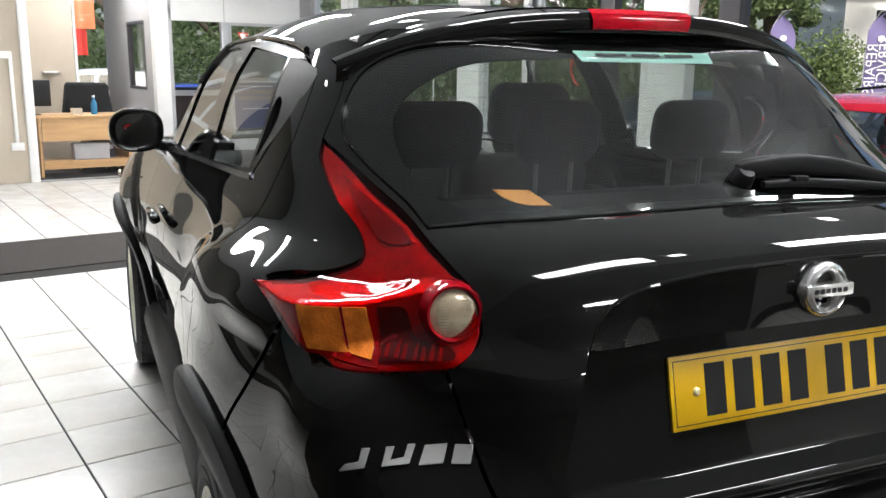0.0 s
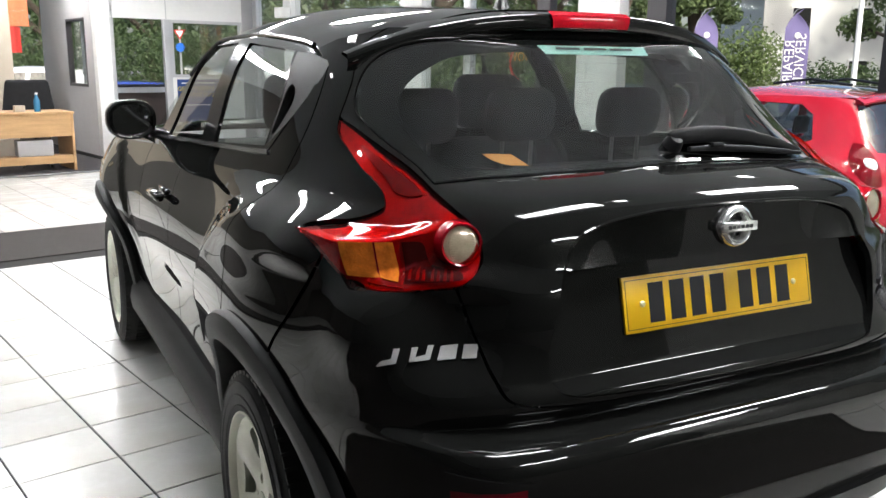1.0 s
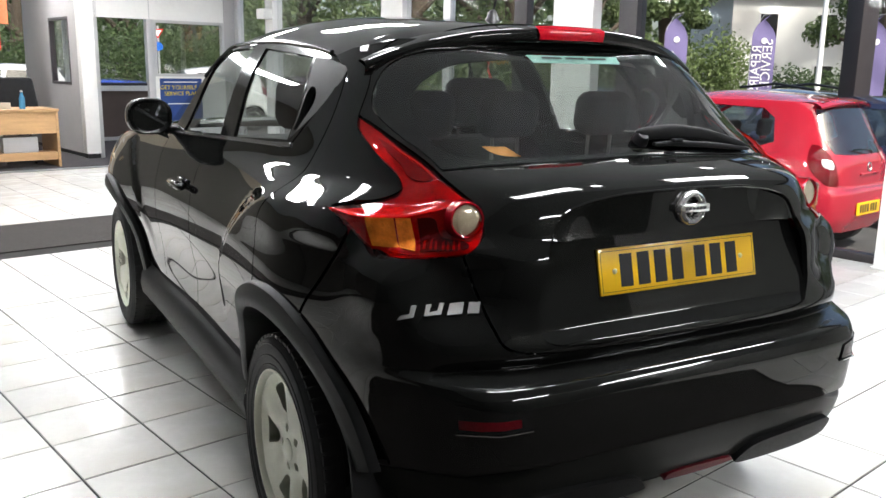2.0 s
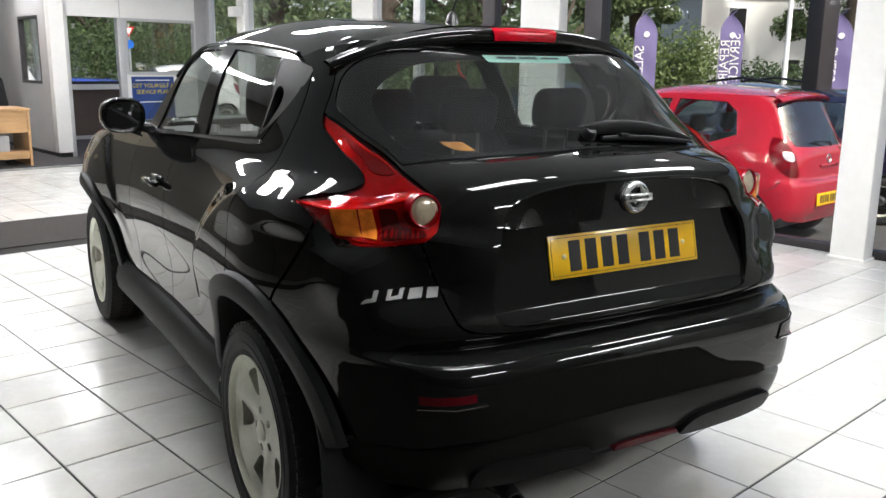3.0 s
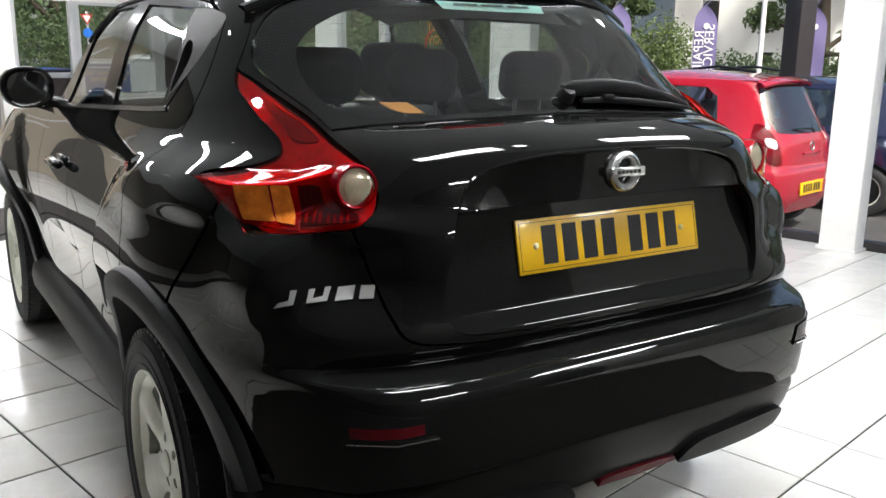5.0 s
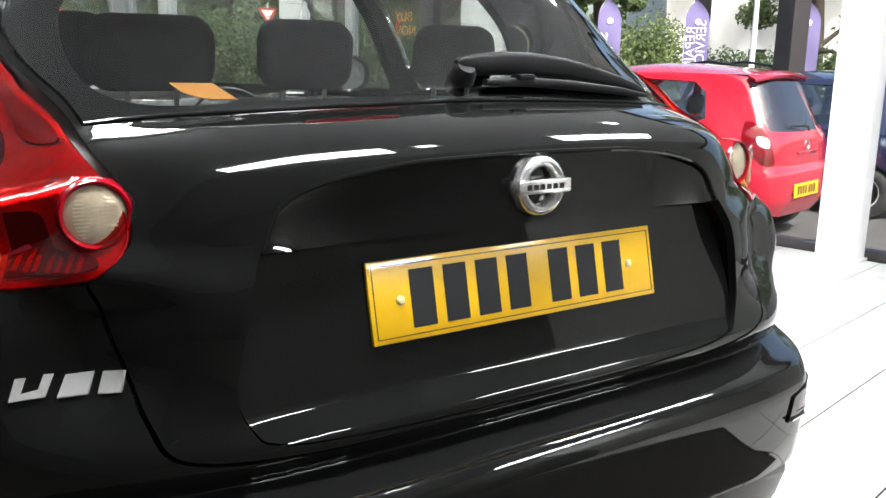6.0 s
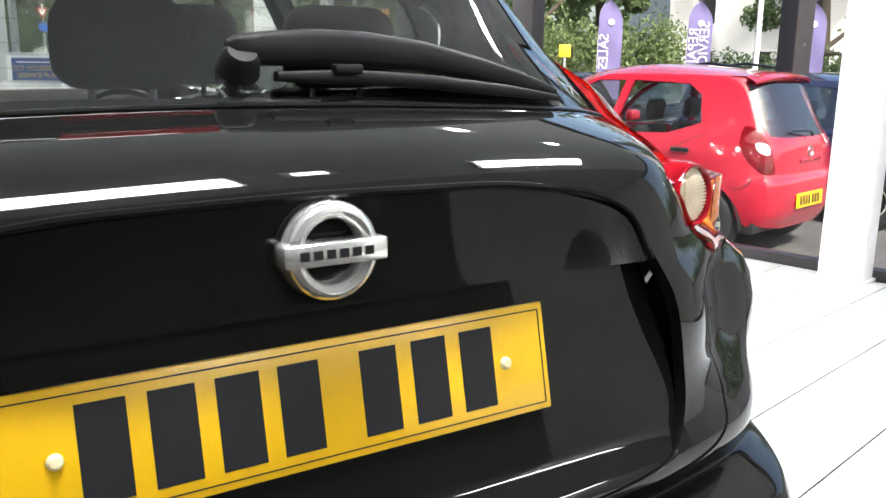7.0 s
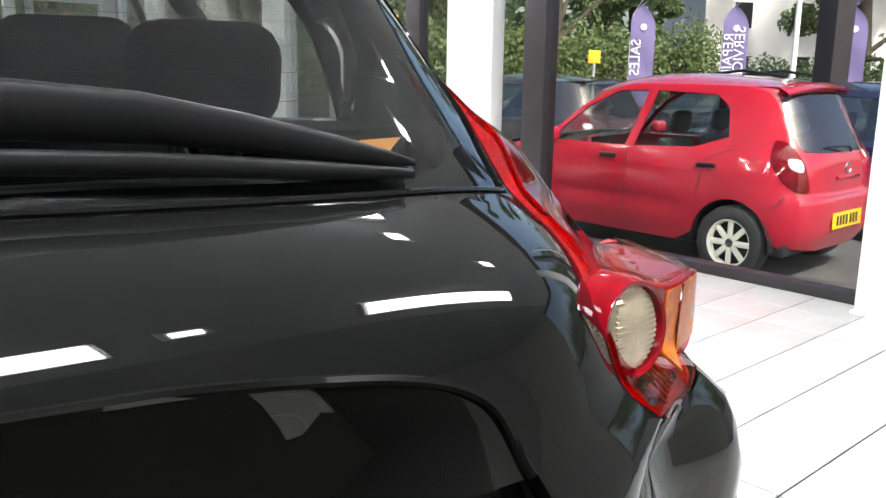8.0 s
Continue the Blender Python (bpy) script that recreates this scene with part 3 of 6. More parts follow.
piece("low_panel", 3.30, 4.42, VO, VO + .06, .06, 1.16, "white", office)
piece("low_base", 3.30, 4.42, VO + .005, VO + .055, 0, .06, "black", office)
for a, b, c, d in ((3.30, 4.42, 1.16, 1.20), (3.30, 4.42, 1.93, 1.97), (3.30, 3.34, 1.20, 1.93), (4.38, 4.42, 1.20, 1.93)):
    piece("window_frame", a, b, VO - .012, VO + .07, c, d, "alu", office)
o = piece("pane", 3.34, 4.38, VO + .028, VO + .034, 1.20, 1.93, "pane", office)
o.visible_shadow = False

M["poster_blue"] = material("blue_poster_print", (0.015, 0.05, 0.2), 0.4, vary=0.08)
M["poster_yellow"] = material("yellow_poster_print", (0.7, 0.5, 0.03), 0.45, vary=0.05)
poster = thing("poster", "blue service plan poster with yellow lettering on the office panel", "poster", ROOM)
piece("sheet", 3.36, 4.02, VO - .012, VO - .004, .42, 1.13, "poster_blue", poster)


def lettering(name, text, size, at, mat, parent, flip=False, label=""):
    cu = bpy.data.curves.new(name, "FONT")
    cu.body, cu.size, cu.align_x, cu.extrude = text, size, "CENTER", .001
    tmp = new("tmp_text", cu)
    me = bpy.data.meshes.new_from_object(tmp.evaluated_get(bpy.context.evaluated_depsgraph_get()))
    bpy.data.objects.remove(tmp)
    ob = new(name, me)
    me.materials.clear()
    ob.parent = parent
    ob.matrix_basis = at @ (Matrix.Scale(-1, 4, (1, 0, 0)) if flip else Matrix.Identity(4))
    me.materials.append(M[mat])
    if label:
        ob["label"] = label
    return ob


for k, (tx, sz, zz) in enumerate((("GET YOURSELF A", .085, .97), ("SERVICE PLAN", .085, .88))):
    lettering("lettering", tx, sz, pose(3.69, VO - .0135, zz, 90, 0, 0), "poster_yellow", poster)
for k in range(3):
    piece("text_bar", 3.42 + .05 * k, 3.95 - .07 * k, VO - .0145, VO - .012, 1.07 - .32 * k, 1.085 - .32 * k, "white", poster)

# desk with its things
desk = thing("desk", "beech office desk with a modesty panel and lower shelf", "desk", ROOM)
piece("desktop", .55, 1.66, 9.92, 10.62, .72, .75, "wood", desk, .004)
piece("modesty_panel", .62, 1.62, 9.95, 9.97, .44, .72, "wood", desk)
piece("lower_shelf", .62, 1.62, 9.96, 10.2, .10, .20, "wood", desk)
for u in (.58, 1.62):
    piece("side_panel", u, u + .03, 9.94, 10.6, .0, .72, "wood", desk)


def monitor(u, v, turn, label):
    m = thing("monitor", label, "monitor", ROOM @ pose(u, v, .75, 0, 0, turn))
    part("screen", boxed(-.26, .26, -.02, .02, .10, .42, .01), "black", m)
    part("stand", boxed(-.03, .03, .02, .05, .0, .25, .008), "black", m)
    part("foot", boxed(-.11, .11, -.07, .09, 0, .012, .005), "black", m)


monitor(.56, 10.3, 8, "black computer monitor on the beech desk")
chair = thing("office_chair", "black office chair behind the desk", "chair", ROOM @ pose(1.38, 10.95, 0))
bm = boxed(-.36, .36, -.05, .05, .52, 1.13, .05, None, 3)
for q in bm.verts:                  # the back narrows towards the top
    q.co.x *= 1 - .26 * (q.co.z - .52) / .61
part("backrest", bm, "chair_cloth", chair)
part("seat", boxed(-.26, .26, -.5, 0, .42, .50, .03, None, 2), "black", chair)
part("column", tube([(0, -.25, .08), (0, -.25, .44)], .03, 12), "black", chair)
for k in range(5):
    a = 2 * math.pi * k / 5
    part("leg", tube([(0, -.25, .09), (.28 * math.cos(a), -.25 + .28 * math.sin(a), .05)], .02, 8), "black", chair)
    part("castor", lathe([(0, -.015), (.03, -.015), (.03, .015), (0, .015)], 14), "black", chair, at=ROOM @ pose(1.38, 10.95, 0) @ pose(.28 * math.cos(a), -.25 + .28 * math.sin(a), .037))
for o in chair.children:
    if o.name.startswith("castor"):
        o.matrix_parent_inverse = (ROOM @ pose(1.38, 10.95, 0)).inverted()
M["blue_plastic"] = material("blue_translucent_plastic", (0.05, 0.2, 0.35), 0.2, vary=0.1)
tagged(part("storage_box", boxed(.98, 1.4, 10.0, 10.17, .20, .40, .012), "grey_panel", at=ROOM), "pale grey storage box on the lower desk shelf", "box")
bottle = thing("spray_bottle", "blue plastic bottle on the desk", "bottle", ROOM @ pose(1.27, 10.1, .75))
part("bottle_body", lathe([(0, 0), (.035, 0), (.038, .02), (.036, .14), (.018, .18), (.014, .21), (0, .21)], 20, "z"), "blue_plastic", bottle)
part("cap", lathe([(0, .21), (.016, .21), (.016, .235), (0, .236)], 14, "z"), "white", bottle)
tagged(part("paper_tray", boxed(1.0, 1.12, 10.05, 10.15, .75, .83, .006), "cream", at=ROOM), "small beige carton on the desk", "box")
fan = thing("desk_fan", "small pale desk fan on the window ledge", "fan", ROOM @ pose(.98, 11.0, .0))
part("pedestal", tube([(0, 0, 0), (0, 0, 1.0)], .02, 10), "white", fan)
part("head", lathe([(0, -.03), (.07, -.03), (.09, 0), (.07, .03), (0, .03)], 20), "alu", fan, at=ROOM @ pose(.98, 11.0, 1.06, 0, 0, 90))
fan.children[-1].matrix_parent_inverse = (ROOM @ pose(.98, 11.0, 0)).inverted()
tagged(part("heater_box", boxed(4.38, 4.55, 9.42, 9.62, 2.0, 2.14, .01), "white", at=ROOM), "white heater box high on the white window post", "heater")
tagged(part("wall_ledge", boxed(1.04, 1.24, 11.9, 12.0, 1.235, 1.262, .004), "white", at=ROOM), "small white ledge on the cream office wall", "shelf")




# ---- the black hatchback ----
def bumper_skin(s, z):
    """The bumper: the body's surface, swelling out below the tailgate."""
    p = skin(s, z)
    s_, z_ = np.broadcast_arrays(np.asarray(s, float), np.asarray(z, float))
    a = np.abs(s_)
    swell = (1 - step(a, .42, .59)) * (1 - step(z_, .694, .716))
    p[..., 1] += (bumper_line(z_) - rear_line(z_)) * swell
    p[..., 0] *= 1 - .05 * step(.46 - z_, 0, .2) * step(.7 - a, 0, .3)
    return p


def at_side(y, z):
    return (y + np.pi / 2 * SB - YM, z)


def arch_cut(y0, r, a0, a1, n=18):
    """Part of a wheel arch as (s, z) on the flank."""
    out = []
    for a in np.linspace(radians(a0), radians(a1), n):
        y, z = y0 + r * math.cos(a), .325 + r * math.sin(a)
        out.append((SB * math.atan2(float(half_width(z)) + .02, YM - y), z) if y < YM else at_side(y, z))
    return out


def both(half):
    """Closes a half outline over the car's middle."""
    half = np.asarray(half)
    return np.concatenate([half, (half * (-1, 1))[::-1][1:-1]])


hatchback = thing("hatchback", "glossy black compact crossover hatchback parked on the white tiles", "car")

# tail lamp outline: from the tip down the inner edge, along the bottom and back over the wing
LAMP = [(.782, 1.243, 1), (.70, 1.216), (.58, 1.162), (.513, 1.119), (.468, 1.090), (.437, 1.060), (.426, 1.005), (.456, .963),
        (.535, .956), (.598, .965), (.66, 1.016), (.723, 1.042, 1), (.685, 1.052), (.64, 1.058), (.603, 1.073), (.589, 1.090), (.607, 1.120), (.65, 1.148), (.715, 1.181), (.768, 1.213)]
lamp_line = smooth_loop(LAMP, 6)
SEAM = [(.456, .962), (.447, .925), (.428, .865), (.404, .805), (.376, .762), (.30, .747), (.16, .741), (0, .739)]
DSEAM = [(.782, 1.246), (.783, 1.32), (.815, 1.39), (.80, 1.42), (.764, 1.445)]
dseam = smooth_loop(DSEAM, 5, False)

gate = both(np.concatenate([[(0, 1.452), (.4, 1.452)], dseam[::-1], smooth_loop(LAMP[:8], 6, False)[1:], smooth_loop(SEAM, 6, False)[1:]]))
WIN = [(0, 1.157), (.12, 1.1555), (.3, 1.149), (.43, 1.141), (.513, 1.130, 1), (.565, 1.168), (.665, 1.218), (.74, 1.264), (.762, 1.32), (.745, 1.375), (.66, 1.408), (.5, 1.42), (.3, 1.427), (0, 1.43)]
win = both(smooth_loop(WIN, 5, False))
CLEAR = [(0, 1.172), (.18, 1.172), (.328, 1.166), (.45, 1.162), (.525, 1.18), (.59, 1.225), (.632, 1.275), (.636, 1.31), (.605, 1.35), (.52, 1.385), (.29, 1.397), (0, 1.402)]
clear = both(smooth_loop(CLEAR, 5, False))
zs_ = np.arange(.3, 1.6, .001)
ARC = (zs_, np.r_[0, np.cumsum(np.hypot(np.diff(zs_), np.diff(rear_line(zs_))))])      # height to length along the tail
GARNISH = [(0, 1.092), (.1, 1.090), (.169, 1.086), (.25, 1.070), (.295, 1.043), (.312, .992, 1), (.16, .992), (0, .992)]
garnish = both(smooth_loop(GARNISH, 5, False))
POCKET = [(0, .990), (.16, .990), (.313, .990, 1), (.325, .9), (.333, .83), (.322, .785), (.29, .762), (.16, .752), (0, .750)]
pocket = both(smooth_loop(POCKET, 5, False))
hole = both(np.concatenate([smooth_loop(GARNISH[:6], 5, False), smooth_loop(POCKET[2:], 5, False)[1:]]))
tailgate = patch("tailgate", gate, skin, "paint", hatchback, .014, [win, hole], gap=.002, warp=ARC)
patch("garnish", garnish, garnish_skin, "paint", tailgate, .014, offset=-.005, gap=.0005)
lip = smooth_loop(GARNISH[:6], 6, False)
lip = np.concatenate([(lip * (-1, 1))[::-1][:-1], lip])
part("garnish_lip", tube([tuple(skin(a, z + .001) + np.array([0, .0035, -.001])) for a, z in lip], .0042, 8), "paint", tailgate)
seal = smooth_loop([q[:2] for q in WIN[:5]], 6, False)
seal = np.concatenate([(seal * (-1, 1))[::-1][:-1], seal])
part("window_seal", tube([tuple(glass_skin(a, z + .0005) + np.array([0, .001, 0])) for a, z in seal], .0032, 8), "gloss", tailgate)
patch("plate_panel", pocket, plate_panel, "paint", tailgate, .014, gap=.0005, offset=-.002)
patch("rear_window", win, glass_skin, "glass", tailgate, .025, gap=.001, depth=.004, offset=-.003, label="tinted rear window glass")
patch("window_border", win, glass_skin, "gloss", tailgate, .025, [clear], gap=.002, depth=.002, offset=-.008, label="black printed border of the rear window")
for k in range(9):
    zz = 1.19 + k * .022
    bm = tube([tuple(glass_skin(s, zz) - np.array([0, -.012, 0])) for s in np.linspace(-.5 - .01 * k, .5 + .01 * k, 24)], .00022, 4)
    part("heating_wire", bm, "inside", tailgate)

# flanks, left then right
RD = [(1.03, .80), (1.045, .86), (1.05, .91), (1.037, .968), (.985, 1.045), (.944, 1.132), (.905, 1.217), (.895, 1.30), (.915, 1.362)]
rd = smooth_loop(RD, 4, False)


def drip(y):
    return curve(y, .1, 1.385, .4, 1.415, .9, 1.44, 1.3, 1.43, 1.5, 1.28, 1.72, 1.06)


top_line = np.array([at_side(y, float(drip(y))) for y in np.linspace(.08, 1.68, 24)])
bl = smooth_loop([(1.93, 1.118), (1.925, .95), (1.925, .8), (1.95, .6), (2.04, .405)], 5, False)
fl = smooth_loop([(2.57, 1.08), (2.54, .95), (2.53, .8), (2.55, .58), (2.575, .405)], 5, False)
PANE_R = smooth_loop([(1.187, 1.153, 1), (1.712, 1.121, 1), (1.765, 1.423, 1), (1.24, 1.392, 1), (1.178, 1.277)], 4)
PANE_F = smooth_loop([(1.876, 1.114, 1), (2.41, 1.086, 1), (2.335, 1.22), (2.265, 1.40, 1), (2.2, 1.418), (1.905, 1.426, 1)], 4)
TRIM = smooth_loop([(1.172, 1.158, 1), (1.160, 1.277), (1.217, 1.39, 1), (1.06, 1.385), (.912, 1.366, 1), (.925, 1.318), (1.02, 1.236)], 4)
HANDLE = smooth_loop([(1.136, 1.300), (1.080, 1.302), (1.057, 1.264), (1.124, 1.195), (1.155, 1.184), (1.148, 1.22)], 4)
upper = np.concatenate([[at_side(.08, 1.365)], top_line[2:], [(2.57, 1.08), (1.93, 1.108), (1.3, 1.134), (1.145, 1.146), (1.0, 1.255)]])
sill_strip = np.concatenate([[(1.145, 1.146), (1.3, 1.136), (1.93, 1.110), (2.565, 1.082)], [(2.565, 1.070), (1.93, 1.098), (1.3, 1.124), (1.13, 1.134)]])
arch_f = arch_cut(2.53, .44, 15, 165)
quarter = np.concatenate([smooth_loop([(.785, .742), (.766, .795), (.727, .862), (.68, .95)], 4, False), smooth_loop(LAMP[10:] + LAMP[:1], 5, False), dseam[1:],
                          [(.95, 1.42), (1.05, 1.395)], rd[::-1][1:], np.array(arch_cut(0, .44, 70, 113, 10))])
edge = [(.58, .457), (.48, .486), (.34, .508), (.12, .512), (0, .512)]
bump_all = both(np.concatenate([[(0, .737)], smooth_loop(SEAM[::-1], 6, False)[1:], smooth_loop(LAMP[7:11], 5, False), smooth_loop([(.677, .95), (.724, .862), (.763, .795), (.782, .742)], 4, False),
                                np.array(arch_cut(0, .44, 116, 163, 10)), edge]))
low_all = both(np.concatenate([edge[::-1], np.array(arch_cut(0, .44, 163, 172, 4)), smooth_loop([(.62, .40), (.54, .37), (.44, .362), (.2, .385), (.1, .392), (0, .393)], 4, False)]))
bumper = patch("rear_bumper", bump_all, bumper_skin, "paint", hatchback, .022, rows=np.arange(.68, .722, .0016), label="glossy black rear bumper")
patch("bumper_valance", low_all, bumper_skin, "valance", bumper, .025, offset=-.003, label="satin black lower bumper edge")


def deflector(side):
    """A black plastic deflector that hangs from the lower bumper edge."""
    line = smooth_loop([(.142, .374), (.132, .392), (.165, .424), (.24, .434), (.36, .44), (.395, .428), (.402, .395), (.385, .38), (.26, .372)], 4)
    patch("deflector", line, bumper_skin, "trim", bumper, .025, gap=0, offset=.012, depth=.06, mirror=side, label="black plastic air deflector under the bumper")


fog_line = smooth_loop([(.068, .376, 1), (.05, .398), (-.10, .396), (-.128, .380, 1), (-.05, .374)], 4)
patch("fog_lamp", fog_line, bumper_skin, "fog_red", bumper, .02, gap=0, offset=.004, depth=.03, label="small dark red rear fog lamp")
patch("under_tray", both(np.array([(0, .385), (.3, .385), (.5, .378), (.575, .368), (.60, .352), (.5, .325), (.3, .305), (0, .298)])), lambda s, z: bumper_skin(s, z) + np.array([0, .07, 0]), "inside", bumper, .04, depth=.05, label="black panel under the bumper")
part("underbody", boxed(-.62, .62, -.5, 3.1, .24, .30, .03), "inside", hatchback)
part("inner_floor", boxed(-.66, .66, -.52, 2.9, .40, .46, .03), "inside", hatchback, "dark boot and cabin floor")


def rear_reflector(side):
    line = smooth_loop([(.482, .606, 1), (.402, .616, 1), (.402, .636, 1), (.482, .628, 1)], 3)
    frame_line = smooth_loop([(.490, .585, 1), (.385, .602, 1), (.394, .646, 1), (.487, .662, 1)], 3)
    r = patch("reflector", line, bumper_skin, "maroon_lens", bumper, .02, mirror=side, gap=.0, offset=.003, depth=.008, label="dark red rear reflector")
    patch("reflector_frame", frame_line, bumper_skin, "gloss", r, .02, [line], mirror=side, gap=.0, offset=.004, depth=.01)
    patch("reflector_lip", smooth_loop([(.484, .595, 1), (.386, .606, 1), (.386, .6085, 1), (.484, .5975, 1)], 2), bumper_skin, "chrome", r, .006, mirror=side, gap=0, offset=.010, depth=.008)


def tail_lamp(side):
    lamp = new("tail_lamp")
    lamp["label"] = "red boomerang-shaped tail lamp with amber and clear sections"
    lamp.parent = hatchback

    def piece(name, pts, mat, off, per=5, label="", depth=.004, grid=.014):
        return patch(name, smooth_loop(pts, per), lamp_skin, mat, lamp, grid, mirror=side, gap=0, offset=off, depth=depth, label=label)

    patch("lens", lamp_line, lamp_skin, "red_glass", lamp, .006, mirror=side, gap=.003, depth=.004, rows=np.arange(.99, 1.1, .0025), label="clear red outer lens")
    patch("reflector_body", lamp_line, lamp_skin, "red_inner", lamp, .008, mirror=side, gap=.0035, depth=.018, offset=-.007, rows=np.arange(1.02, 1.1, .0035))
    patch("lamp_bed", shrink(lamp_line, -.02), skin, "black", lamp, .014, mirror=side, gap=0, depth=.003, offset=-.02)
    piece("pod_wall", [(.45, 1.05), (.429, 1.005), (.457, .966), (.535, .960), (.596, .969), (.656, 1.017), (.714, 1.040, 1), (.68, 1.047), (.6, 1.05)], "maroon_lens", -.009, depth=.07)
    piece("indicator_rim", [(.624, 1.043, 1), (.540, 1.043, 1), (.526, .962, 1), (.603, .969, 1)], "red_bright", -.003)
    piece("indicator", [(.614, 1.040, 1), (.545, 1.039, 1), (.533, .969, 1), (.601, .977, 1)], "amber_lens", .0015, label="amber indicator window")
    piece("brake_window", [(.534, 1.038, 1), (.507, 1.036), (.495, 1.001), (.455, .994), (.456, .980), (.526, .970, 1)], "dark_lens", -.003, label="smoked dark red brake lamp window")
    piece("arm_window", [(.687, 1.195), (.639, 1.179), (.559, 1.138), (.528, 1.116), (.555, 1.111), (.580, 1.119), (.608, 1.146), (.66, 1.179)], "smoke_lens", -.003, label="dark inset of the lamp arm")
    piece("arm_reflector", [(.655, 1.1905, 1), (.572, 1.1515), (.520, 1.1165, 1), (.523, 1.1145, 1), (.575, 1.1490), (.657, 1.1885, 1)], "orange_lens", -.001, label="orange reflector strip")
    patch("indicator_divider", np.array([(.562, .973), (.5595, .973), (.568, 1.040), (.5705, 1.040)]), lamp_skin, "maroon_lens", lamp, .01, mirror=side, gap=0, offset=.0025, depth=.002)
    top_edge = np.array([(a, float(lamp_top(a)) - .006) for a in np.linspace(.51, .70, 20)])
    patch("lens_line", np.concatenate([top_edge, (top_edge - (0, .004))[::-1]]), lamp_skin, "red_bright", lamp, .01, mirror=side, gap=0, offset=-.002, depth=.001)
    # round reversing lamp, facing straight back, with ribs
    sg = 1 if side else -1
    RM = Matrix.Translation((sg * .570, -.524, 1.038)) @ pose(0, 0, 0, 84, 0, sg * 10)
    rim = part("reversing_rim", lathe([(.0335, -.012), (.0355, .003), (.039, .004), (.0425, -.004), (.045, -.03)], 44, "z"), "red_lens", lamp, at=RM)
    rev = part("reversing_lamp", lathe([(0, .004), (.015, .0035), (.028, .001), (.0365, -.004)], 44, "z"), "clear_lens", lamp, "round clear ribbed reversing lamp", at=RM)
    for k in range(-7, 8):
        h = .025 * math.sqrt(1 - (k / 8) ** 2)
        part("lens_rib", boxed(-h, h, k * .0044 - .001, k * .0044 + .001, -.004, .0042 - .0068 * (k / 8) ** 2), "clear_lens", rev)
    for s0 in (.461, .470, .479, .487, .499, .507, .518):
        patch("lens_tooth", np.array([(s0, .976), (s0 + .004, .975), (s0 + .0045, .985 + (s0 * 97 % 1) * .014), (s0 + .001, .986 + (s0 * 53 % 1) * .012)]), lamp_skin, "red_bright", lamp, .01, mirror=side, gap=0, offset=-.001, depth=.002)
    return lamp


def arch_flare(y0, side, a0, a1, r0, r1, foot):
    """The dark plastic lip round a wheel arch."""
    rows = []
    for a in np.linspace(radians(a0), radians(a1), 40):
        row = []
        for t, out in ((1.0, -.004), (.985, .012), (.9, .021), (.5, .026), (.12, .026), (.03, .022), (0, .01), (0, -.09)):
            r = r0 + (r1 - r0) * t
            y, z = y0 + r * math.cos(a), .325 + r * math.sin(a)
            zz = max(z, .33)
            p = skin(girth((-.8, y, zz)) if y < YM else at_side(y, 0)[0], zz)
            x = -p[0] + out + (foot * max(0, .45 - z))
            row.append(((-x if not side else x), y, z))
        rows.append(row)
    return grid_mesh(rows)


